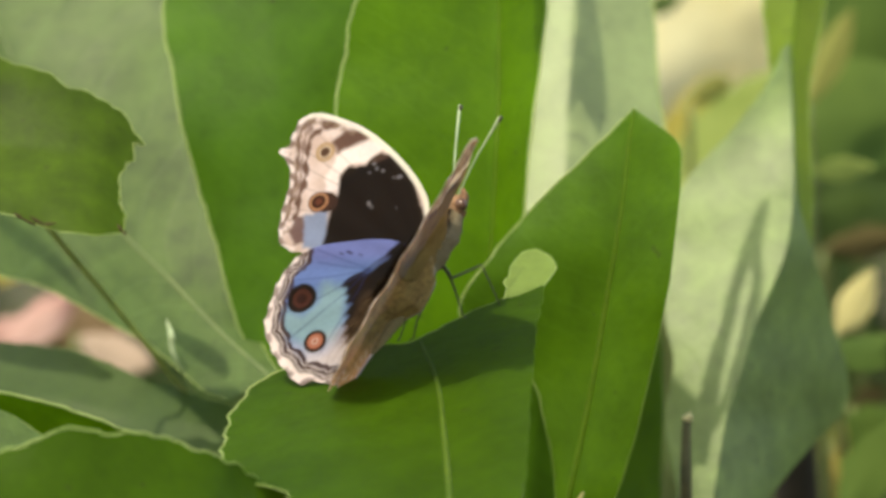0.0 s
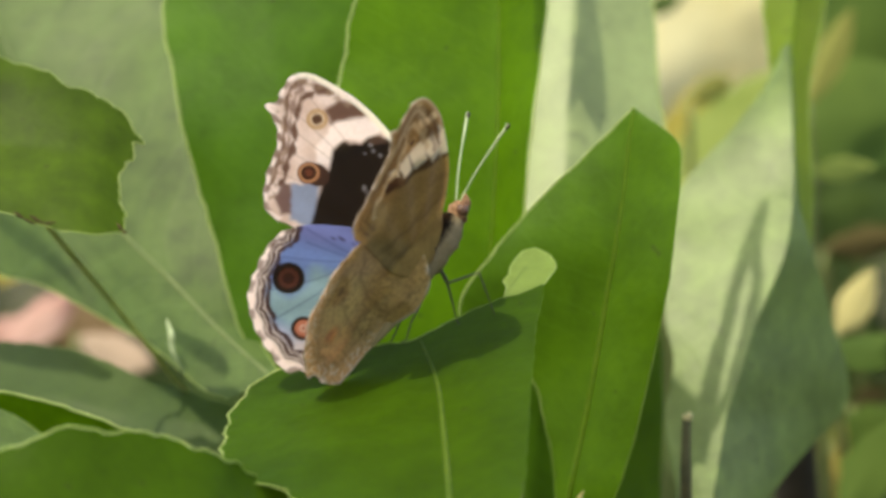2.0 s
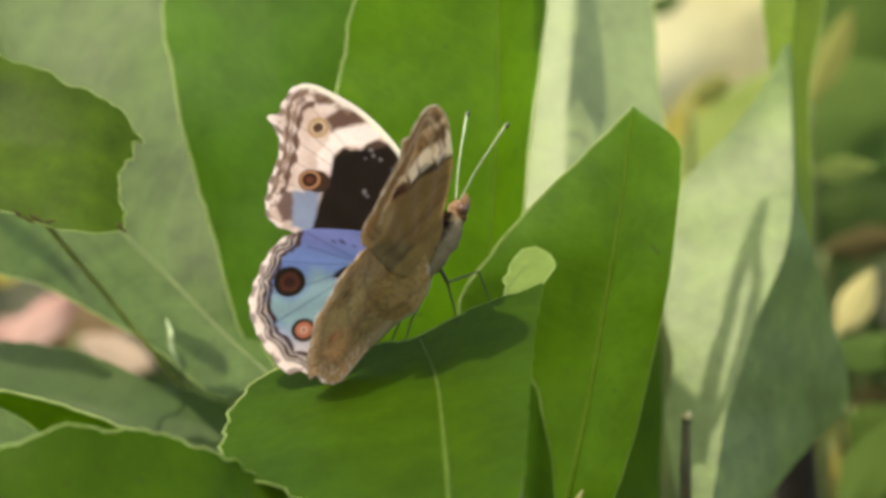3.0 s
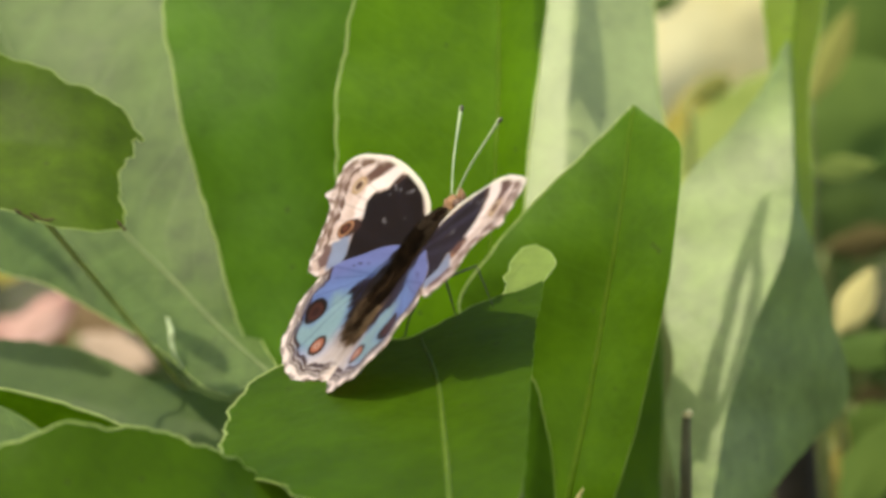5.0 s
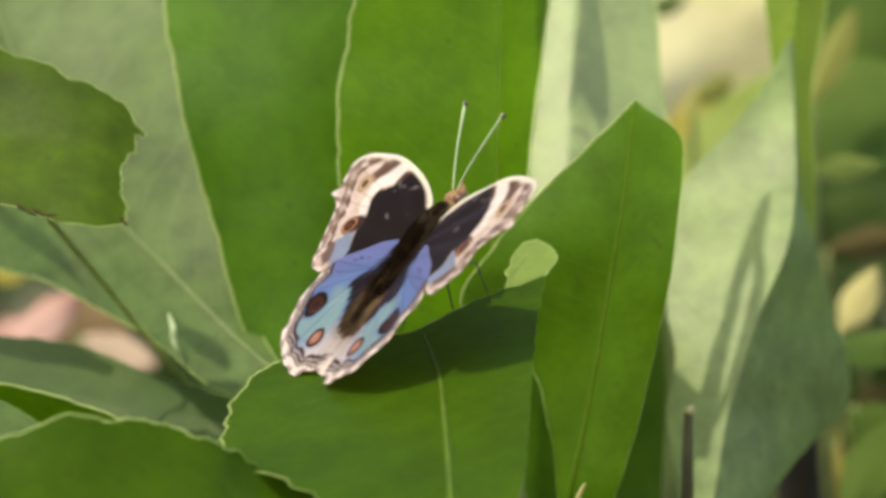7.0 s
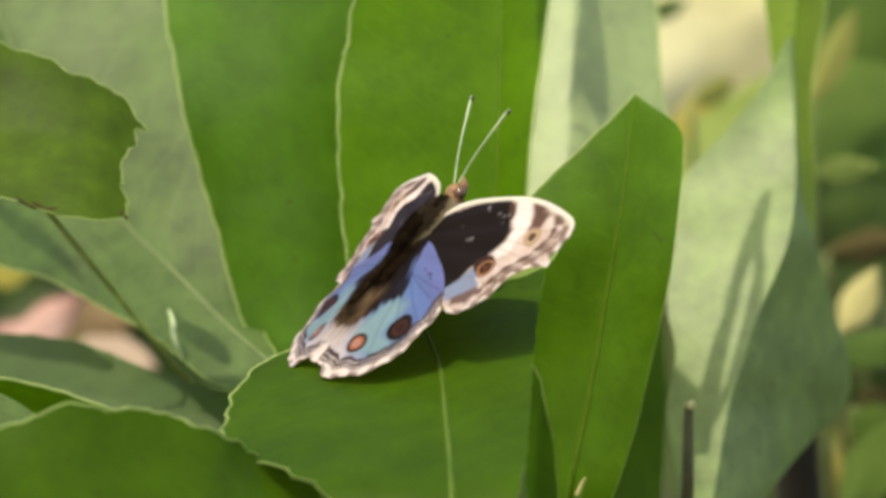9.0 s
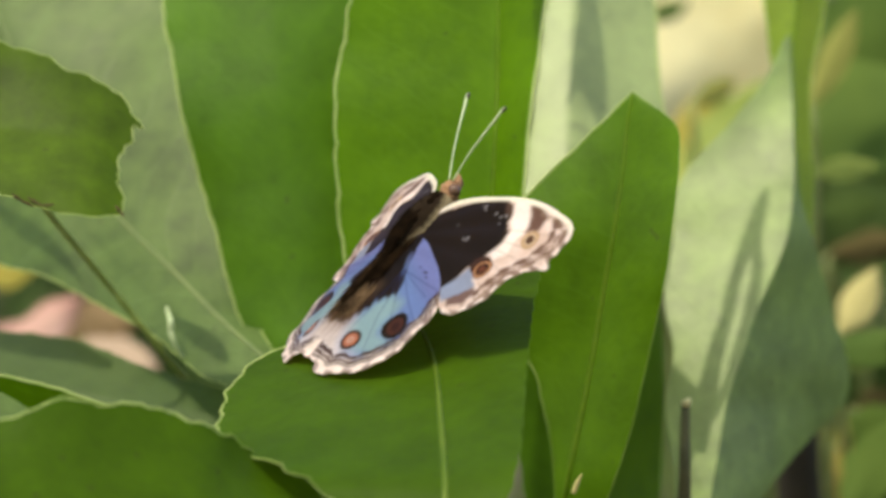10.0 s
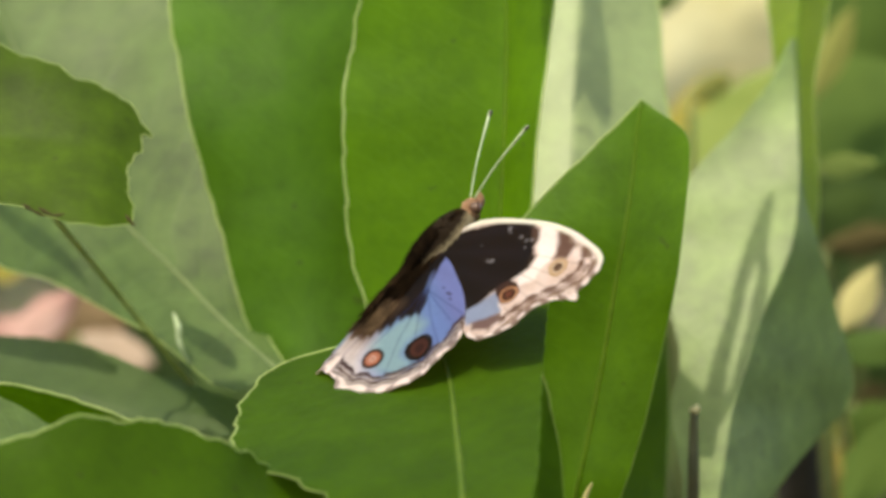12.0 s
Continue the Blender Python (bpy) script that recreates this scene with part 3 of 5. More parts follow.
leaf(plant, [
    ((1.1, 83.8, 457.0), (2.0, 83.9, 456.9), (2.9, 84.0, 456.9)),
    ((0.9, 80.8, 452.3), (1.9, 80.9, 452.3), (2.9, 81.0, 452.3)),
    ((0.5, 78.8, 449.3), (1.1, 78.9, 449.3), (1.7, 79.0, 449.3)),
    ((0.0, 77.4, 447.1), (0.1, 77.4, 447.1), (0.2, 77.4, 447.1)),
], DEEP, "narrow hanging leaf", cup=0.05, ripple=0.2, jag=0.8, seed=33, rim=0)
TWIG = (2.1, 44.7, 499.1)
build_stem([NODE_FAR, (68.4, 137.3, 366.5), (79.0, 115.6, 447.7), (60.0, 50.7, 499.4), (TWIG[0] + 20, TWIG[1], TWIG[2]), TWIG], (0.0016, 0.0010, 0.0006, 0.0001, 0.0001))
leaf(plant, [
    ((14.5, 60.0, 464.4), (14.8, 59.9, 464.4), (15.2, 59.8, 464.4)),
    ((11.9, 57.2, 459.7), (12.8, 56.7, 459.4), (13.7, 56.4, 459.1)),
    ((10.2, 54.3, 455.1), (10.9, 53.9, 454.9), (11.7, 53.6, 454.6)),
    ((8.8, 50.9, 450.0), (9.6, 50.6, 449.7), (10.4, 50.2, 449.5)),
    ((7.1, 48.1, 445.5), (8.1, 47.7, 445.2), (9.1, 47.2, 444.9)),
    ((5.1, 44.9, 440.3), (6.5, 44.2, 439.9), (7.9, 43.6, 439.5)),
    ((4.3, 41.3, 435.3), (5.5, 40.7, 434.7), (6.7, 40.0, 434.1)),
], DEEP, "narrow hanging leaf", cup=0.05, ripple=0.2, jag=0.7, seed=32, rim=0, foot=TWIG, stalk=0.2)
leaf(plant, [
    ((13.7, 58.6, 465.3), (14.0, 58.6, 465.3), (14.4, 58.5, 465.4)),
    ((12.1, 55.8, 460.8), (12.8, 55.4, 460.5), (13.4, 55.1, 460.2)),
    ((12.1, 53.5, 457.6), (12.7, 53.3, 457.4), (13.5, 52.9, 457.3)),
    ((11.2, 50.5, 453.0), (12.0, 50.1, 452.7), (12.8, 49.7, 452.4)),
    ((9.6, 47.1, 447.9), (10.4, 46.9, 447.8), (11.2, 46.6, 447.6)),
    ((8.0, 44.2, 443.4), (8.7, 43.9, 443.1), (9.3, 43.6, 442.8)),
    ((6.4, 41.8, 439.6), (6.7, 41.7, 439.5), (7.0, 41.5, 439.3)),
], DEEP, "narrow hanging leaf", cup=0.05, ripple=0.2, jag=0.7, seed=34, rim=0, foot=TWIG, stalk=0.2)
# leaves hanging in from the side, out of view; their shade lies on the low leaves
SPRAY = (-82.5, 87.7, 469.4)
build_stem([(NODE[0] - 60, NODE[1] + 40, -4), (NODE[0] - 70, NODE[1] + 45, 200), SPRAY], (0.003, 0.002, 0.001))
leaf(plant, [
    ((-72.9, 72.3, 418.9), (-72.9, 72.0, 415.5), (-72.9, 71.6, 412.0)),
    ((-68.6, 69.3, 419.1), (-68.6, 69.0, 416.2), (-68.6, 68.7, 413.2)),
    ((-62.9, 66.8, 418.8), (-63.6, 66.5, 415.8), (-64.3, 66.1, 412.8)),
    ((-58.7, 64.2, 417.9), (-59.0, 63.9, 415.3), (-59.3, 63.6, 412.7)),
    ((-55.1, 61.0, 416.1), (-55.4, 60.8, 414.7), (-55.8, 60.7, 413.2)),
    ((-54.2, 59.8, 414.8), (-54.3, 59.8, 414.3), (-54.4, 59.7, 413.9)),
], DEEP, "broad hanging leaf", cup=0.05, ripple=0.3, jag=0.5, seed=41, rim=0, foot=SPRAY, stalk=0.22)
leaf(plant, [
    ((-76.4, 85.0, 436.8), (-76.4, 84.9, 435.3), (-76.4, 84.7, 433.6)),
    ((-69.7, 78.1, 433.3), (-69.7, 78.0, 432.0), (-69.7, 77.8, 430.7)),
    ((-65.2, 72.3, 430.9), (-65.6, 72.2, 429.8), (-65.9, 72.1, 428.6)),
    ((-60.8, 67.0, 428.0), (-61.4, 66.9, 427.3), (-61.8, 66.8, 426.4)),
    ((-57.7, 61.6, 424.9), (-57.9, 61.6, 424.8), (-58.1, 61.6, 424.7)),
], DEEP, "narrow hanging leaf", cup=0.05, ripple=0.3, jag=0.5, seed=42, rim=0, foot=SPRAY, stalk=0.22)
leaf(plant, [
    ((-55.6, 40.3, 446.1), (-55.4, 40.3, 445.9), (-55.1, 40.3, 445.7)),
    ((-53.7, 39.2, 444.3), (-54.1, 39.1, 443.8), (-54.5, 39.0, 443.2)),
    ((-50.6, 36.9, 442.3), (-51.5, 36.8, 441.3), (-52.3, 36.7, 440.4)),
    ((-47.8, 34.6, 439.7), (-48.7, 34.6, 438.8), (-49.5, 34.5, 438.0)),
    ((-46.6, 32.4, 437.7), (-46.9, 32.4, 437.2), (-47.2, 32.3, 436.7)),
], DEEP, "narrow hanging leaf", cup=0.05, ripple=0.3, jag=0.5, seed=43, rim=0, foot=SPRAY, stalk=0.22)
part("bud", tube("bud", spline([tuple(c * MM for c in p) for p in ((15.2, 29.7, 366.6), (15.7, 29.8, 367.9), (16.2, 29.9, 368.8))], 10), (0.3 * MM, 0.26 * MM, 0.08 * MM)), PALE_TAN, plant, "pale small bud")
# broken twig
part("broken_twig", tube("broken_twig", spline([tuple(c * MM for c in p) for p in ((28.7, 50.7, 375.0), (28.6, 50.3, 371.4), (28.6, 50.6, 365.3), (29.0, 60.6, 355.1), NODE_FAR)], 24),
                         (0.5 * MM, 0.6 * MM, 0.75 * MM, 1.0 * MM, 1.3 * MM)), BARK, plant, "short broken brown twig")
part("broken_end", tube("broken_end", spline([tuple(c * MM for c in p) for p in ((28.7, 50.2, 375.2), (28.8, 50.2, 375.0), (28.6, 50.1, 374.4))], 8), (0.25 * MM, 0.62 * MM, 0.5 * MM)), DRY, plant, "pale broken end of a twig")


# ---- plants behind, far out of focus ----
back = thing("background_shrub", "blurred shrub with green, yellowing and dry leaves", "shrub", at=(0, 0, 0))


def far_leaf(centre, length, width, turn, lean, material, seed):
    c = np.array(centre)
    r = pose(0, 0, 0, lean, 0, 0) @ pose(0, 0, 0, 0, turn, 0)
    rows = []
    for u, w in ((-0.5, 0.05), (-0.25, 0.38), (0.0, 0.5), (0.25, 0.36), (0.5, 0.02)):
        bend = -0.12 * length * u * u
        rows.append(tuple(tuple(c + np.array(r @ Vector((s * w * width, bend + abs(s) * width * 0.08, u * length)))) for s in (-1, 0, 1)))
    me, a, b, e, end = blade("leaf", rows, 0.1, 0.8, 0.5, seed, 20, 12)
    ob = part("leaf", me, material, back)
    part("stalk", tube("stalk", spline([b[0], b[0] + np.array((0.002, 0.012, -0.03)), (b[0][0] * 0.6 + 0.03, b[0][1] + 0.06, b[0][2] - 0.12)], 14), (0.0005, 0.001)), STEM, ob)


LOW_FAR_LEAVES = [
    ((-62.3, 228.5, 374.0), 10, 6, 80, 0, YELLOW), ((-56.2, 217.8, 367.2), 13, 6, 50, -25, PINK), ((-51.2, 237.6, 364.6), 16, 8, 80, -10, TAN),
    ((-45.9, 217.3, 362.7), 12, 6, 110, -25, BEIGE), ((-61.1, 227.5, 364.1), 12, 5, 70, -20, PINK),
]
HIGH_FAR_LEAVES = [
    ((40.0, 296.4, 399.7), 34.5, 24.3, 60, 10, DRY), ((47.6, 327.1, 400.8), 30.4, 18.2, 20, 5, DRY), ((36.5, 254.7, 389.8), 18.2, 10.1, 15, 0, YELLOW),
    ((40.7, 234.3, 390.0), 30.4, 13.2, 35, -20, FAR_BRIGHT), ((37.2, 357.9, 401.7), 20.3, 10.1, 80, 0, TAN), ((44.5, 336.1, 389.1), 12.2, 7.1, 50, 20, FAR_DARK),
]
SIDE_FAR_LEAVES = [
    ((57.5, 206.8, 397.2), 28.5, 17.1, 75, -25, FAR_LEAF), ((60.4, 245.8, 403.6), 28.5, 19, 40, 0, FAR_LEAF), ((53.1, 198.2, 405.7), 15, 4.4, 25, -10, OLIVE),
    ((53.7, 177.6, 392.1), 9, 3.6, 85, 10, FAR_BRIGHT), ((58.8, 243.1, 378.7), 28.5, 13.3, 88, 5, FAR_DARK), ((59.4, 223.9, 377.3), 12, 4.7, 80, 0, UMBER),
    ((55.0, 166.3, 375.4), 10.5, 4.8, 30, -15, PALE_TAN),
]
LOW_SIDE_FAR_LEAVES = [
    ((55.2, 135.8, 372.6), 13, 5.6, 80, -30, FAR_LEAF), ((57.9, 180.8, 356.4), 11.2, 7.4, 70, 10, FAR_LEAF), ((56.3, 152.7, 354.9), 14.9, 7.4, 30, -20, FAR_LEAF),
    ((53.9, 199.0, 351.0), 13, 2.8, 10, 0, OLIVE),
]
EDGE_FAR_LEAVES = [
    ((57.0, 230.0, 382.2), 10, 4.0, 80, 0, FAR_DARK),
    ((59.1, 200.0, 358.2), 6, 4.0, 70, 10, UMBER),
    ((61.4, 260.0, 401.4), 12, 6.4, 20, 0, FAR_DARK),
    ((37.2, 210.0, 400.2), 7, 3.4, 60, 0, OLIVE),
    ((31.8, 260.0, 408.5), 7, 3.2, 70, 0, FAR_DARK),
    ((53.1, 170.0, 352.4), 15, 2.7, 4, -10, MUSTARD),
    ((58.2, 220.0, 362.2), 9, 3.2, 85, 0, FAR_BRIGHT),
    ((55.8, 240.0, 400.1), 7, 4.8, 30, 0, OLIVE),
]
for i, (centre, length, width, turn, lean, material) in enumerate(LOW_FAR_LEAVES + HIGH_FAR_LEAVES + SIDE_FAR_LEAVES + LOW_SIDE_FAR_LEAVES + EDGE_FAR_LEAVES):
    far_leaf(centre, length, width, turn, lean, material, 20 + i)
# an added stem, coloured near-black to paint the deep shade behind the leaves
part("stem", tube("stem", spline([tuple(c * MM for c in p) for p in ((49.8, 187.1, 266.4), (48.4, 173.8, 331.3), (47.0, 165.9, 352.3), (46.2, 162.1, 363.4))], 12), (0.006, 0.0034, 0.003)), SHADE_DARK, back, "added dark stem in place of deep shade")
part("stem", tube("stem", spline([(0.03, 0.33, -0.004), (0.03, 0.31, 0.13), (0.03, 0.30, 0.27)], 10), (0.005, 0.003)), BARK, back)


def build_thicket():
    """Leafy undergrowth behind, too small and blurred to tell apart."""
    rng = random.Random(5)
    verts, faces = [], []
    for _ in range(6000):
        x, y = rng.gauss(0, 0.5), 0.60 + abs(rng.gauss(0, 0.8))
        z = rng.uniform(0.01, 0.75) * (0.6 + 0.4 * noise.noise(Vector((x * 3, y * 3, 0))))
        m = pose(x, y, z, rng.uniform(-70, 40), rng.uniform(-40, 40), rng.uniform(0, 360))
        ln, wd = rng.uniform(0.02, 0.05), rng.uniform(0.008, 0.016)
        b = len(verts)
        for px, py, pz in ((0, 0, 0), (-wd, 0.35 * ln, 0.004), (0, 0.4 * ln, 0), (wd, 0.35 * ln, 0.004), (-wd * 0.7, 0.75 * ln, 0), (0, 0.75 * ln, -0.003), (wd * 0.7, 0.75 * ln, 0), (0, ln, -0.008)):
            verts.append(m @ Vector((px, py, pz)))
        for f in ((0, 2, 1), (0, 3, 2), (1, 2, 5, 4), (2, 3, 6, 5), (4, 5, 7), (5, 6, 7)):
            faces.append(tuple(b + k for k in f))
    ob = new("undergrowth", mesh_of("undergrowth", verts, faces))
    ob.data.materials.append(FAR_DARK)
    tagged(ob, "dark blurred undergrowth of small leaves", "undergrowth", kind="stuff")


build_thicket()

# ---- the butterfly: x to its right, y to its head, z up from its back, in mm ----
butterfly = thing("butterfly", "blue pansy butterfly with white-edged eyespotted wings basking on a leaf", "butterfly")

FORE_EDGE = [(0, 1.5), (2.5, 6.3), (4.7, 8.2), (8.2, 9.8), (12.4, 11.0), (16.6, 11.6), (20.4, 11.4), (22.8, 10.9), (24.2, 9.6), (24.3, 7.6), (23.9, 6.2), (24.5, 4.9),
             (22.6, 4.1), (21.1, 2.7), (20.2, 1.0), (19.8, -0.6), (18.9, -2.4), (17.7, -4.1), (16.2, -4.8), (14.6, -4.6), (12.4, -4.1), (8, -3.4), (2, -2.2)]
HIND_EDGE = [(0, 0.2), (2, 1.6), (4.6, 1.5), (7.3, 0.4), (9.9, -0.9), (12.2, -2.4), (14.0, -4.2), (14.8, -6.0), (14.7, -8.4), (14.2, -10.9), (13.4, -13.0), (11.8, -14.8), (9.8, -16.1),
             (7.2, -17.2), (4.9, -17.8), (3.6, -16.9), (2.0, -16.4), (0.4, -16.3), (-0.9, -15.6), (-1.3, -14.0), (-1.5, -11), (-2.0, -8), (-2.2, -4.5), (-1.6, -1.0)]


def inside(p, poly):
    """Distance to a polygon's edge, positive inside."""
    q = np.array(poly, float)
    d = np.full(len(p), 1e9)
    odd = np.zeros(len(p), bool)
    for a, b in zip(q, np.roll(q, -1, 0)):
        e = b - a
        t = np.clip(((p - a) @ e) / (e @ e), 0, 1)
        d = np.minimum(d, np.linalg.norm(p - a - t[:, None] * e, axis=1))
        cross = (a[1] > p[:, 1]) != (b[1] > p[:, 1])
        with np.errstate(divide='ignore', invalid='ignore'):
            x = a[0] + (p[:, 1] - a[1]) * e[0] / e[1]
        odd ^= cross & (p[:, 0] < x)
    return np.where(odd, d, -d)


def line_distance(p, line):
    q = spline(line, 40)
    d = np.full(len(p), 1e9)
    for a, b in zip(q[:-1], q[1:]):
        e = b - a
        t = np.clip(((p - a) @ e) / (e @ e), 0, 1)
        d = np.minimum(d, np.linalg.norm(p - a - t[:, None] * e, axis=1))
    return d


def step(d, soft):
    return np.clip(d / soft + 0.5, 0, 1)


def over(col, mask, colour):
    return col + (np.array(colour) - col) * mask[:, None]


def wobble(p, scale, seed):
    return np.array([noise.noise(Vector((x * scale, y * scale, seed))) for x, y in p])


def spot(col, p, at, radius, rings, stretch=(1, 1)):
    d = np.hypot((p[:, 0] - at[0]) / stretch[0], (p[:, 1] - at[1]) / stretch[1])
    for share, colour in rings:
        col = over(col, step(radius * share - d, 0.18), colour)
    return col


CREAM, PALE, BLACK, BROWN = (0.70, 0.53, 0.505), (0.96, 0.82, 0.85), (0.010, 0.008, 0.008), (0.15, 0.082, 0.068)
BLUE, CYAN, LILAC, SKY = (0.140, 0.222, 0.50), (0.25, 0.39, 0.47), (0.17, 0.19, 0.48), (0.27, 0.32, 0.50)


def veins(col, p, root, ends, width, colour, amount):
    for e in ends:
        d = line_distance(p, [root, (root[0] * 0.5 + e[0] * 0.5, root[1] * 0.45 + e[1] * 0.55), e])
        col = over(col, step(width - d, 0.15) * amount, colour)
    return col


def fore_upper(p):
    n1, n2 = wobble(p, 0.35, 1.0), wobble(p, 1.3, 2.0)
    q = p + np.stack([n1, n2], 1) * 0.25
    edge = inside(p, spline(FORE_EDGE + FORE_EDGE[:1], 120))
    col = np.tile(np.array(CREAM), (len(p), 1))
    col = over(col, step(n1 - 0.05, 0.5) * 0.5, PALE)
    white = [(12.3, 10.4), (13.3, 8.3), (15.0, 7.1), (15.3, 5.8), (14.6, 3.6), (15.8, 3.2), (17.2, 4.6), (17.0, 6.4), (17.4, 7.8), (16.4, 9.2), (14.9, 10.4), (13.4, 10.9)]
    col = over(col, step(inside(q, white), 0.5), PALE)
    col = over(col, step(inside(q, [(18.9, 8.5), (18.6, 10.4), (15.8, 11.5), (14.4, 11.1), (15.8, 9.9), (16.9, 8.6), (17.3, 7.6)]), 0.5), BROWN)
    col = over(col, step(inside(q, [(22.0, 10.1), (20.4, 11.0), (19.3, 10.6), (20.8, 9.3)]), 0.4), BROWN)
    col = over(col, step(inside(q, [(23.9, 9.8), (22.9, 10.6), (22.5, 9.6), (22.9, 8.5)]), 0.4) * 0.9, BROWN)
    # wavy brown lines along the outer margin
    for line, width, amount in (([(21.2, 9.6), (21.7, 7.5), (20.4, 5.0), (19.2, 3.2), (18.5, 1.1), (17.5, -1.0)], 0.30, 1.0),
                                ([(23.4, 9.3), (23.2, 7.1), (21.8, 5.1), (20.3, 2.7), (19.2, 0.0), (18.2, -2.6)], 0.22, 1.0),
                                ([(22.4, 9.0), (22.4, 7.2), (21.1, 5.0), (19.8, 3.0), (18.9, 0.6)], 0.18, 0.7)):
        d = line_distance(p + np.stack([n2, n1], 1) * 0.35, line)
        col = over(col, step(width * (1 + 0.5 * np.sin(p[:, 1] * 3.1)) - d, 0.25) * amount, BROWN)
    col = over(col, step(0.6 - np.abs(edge - 0.85), 0.4) * (p[:, 0] > 17) * (n2 > 0.05) * 0.6, (0.30, 0.20, 0.15))
    col = veins(col, p, (4, 4), [(23.0, 9.0), (23.4, 6.5), (22.6, 4.6), (21.0, 2.2), (19.5, -0.6), (18.0, -3.2)], 0.1, BROWN, 0.28)
    col = over(col, step(inside(q, [(14.0, -3.8), (15.8, -2.2), (16.8, -0.5), (15.4, 0.4), (14.2, 1.4), (12.8, -0.8), (11.2, -3.2)]), 0.5), SKY)
    col = over(col, step(inside(q, [(17.7, -1.0), (16.7, -0.6), (15.7, -1.7), (14.4, -3.3), (15.2, -4.0), (17.0, -3.0)]), 0.4) * 0.95, (0.15, 0.085, 0.085))
    black = inside(q, [(0, 1), (2.8, 5.8), (4.8, 7.4), (7.4, 9.0), (10.6, 10.1), (12.2, 9.9), (13.1, 8.9), (13.2, 7.8), (15.0, 6.8), (15.3, 5.2), (14.5, 3.6), (13.9, 1.9), (13.1, -0.5), (12.0, -3.0), (8, -5), (0, -4)])
    col = over(col, step(black, 0.45), BLACK)
    col = over(col, step(inside(q, [(11.0, 9.9), (12.2, 9.8), (13.0, 8.5), (12.0, 8.6)]), 0.3) * 0.5, BROWN)
    for at, r in (((12.3, 8.4), 0.32), ((11.7, 8.0), 0.22), ((10.8, 8.0), 0.26), ((12.2, 7.3), 0.16), ((8.4, 8.3), 0.3), ((8.9, 7.9), 0.18), ((10.0, 4.0), 0.3), ((9.4, 3.8), 0.18), ((6.6, 5.0), 0.12)):
        col = spot(col, q, at, r * 0.85, ((1.0, (0.20, 0.18, 0.20)),))
    col = over(col, step(0.62 - edge, 0.3) * step(p[:, 1] - 5.2 - p[:, 0] * 0.18, 1.0), (0.92, 0.86, 0.78))
    col = over(col, step(0.5 - edge, 0.25) * (p[:, 0] > 15) * (0.55 + 0.45 * np.sin(p[:, 1] * 3.0 + p[:, 0])), PALE)
    fleck = step(-np.sin(p[:, 1] * 3.0 + p[:, 0] + 0.8 * n1) - 0.1, 0.5) * step(0.5 - edge + 0.2 * n2, 0.25) * (p[:, 0] > 15) * step(9.6 - p[:, 1], 0.6)
    col = over(col, fleck * 0.75, (0.13, 0.075, 0.065))
    col = spot(col, p, (18.95, 7.1), 1.2, ((1.0, (0.50, 0.32, 0.18)), (0.7, (0.70, 0.52, 0.40)), (0.5, (0.10, 0.05, 0.035))))
    col = spot(col, p, (15.0, 2.0), 1.5, ((1.0, (0.05, 0.025, 0.02)),), (1.0, 0.85))
    col = spot(col, p, (15.85, 1.65), 1.3, ((1.0, (0.10, 0.04, 0.03)), (0.88, (0.50, 0.24, 0.13)), (0.66, (0.03, 0.012, 0.01)), (0.34, (0.16, 0.05, 0.03))))
    return col


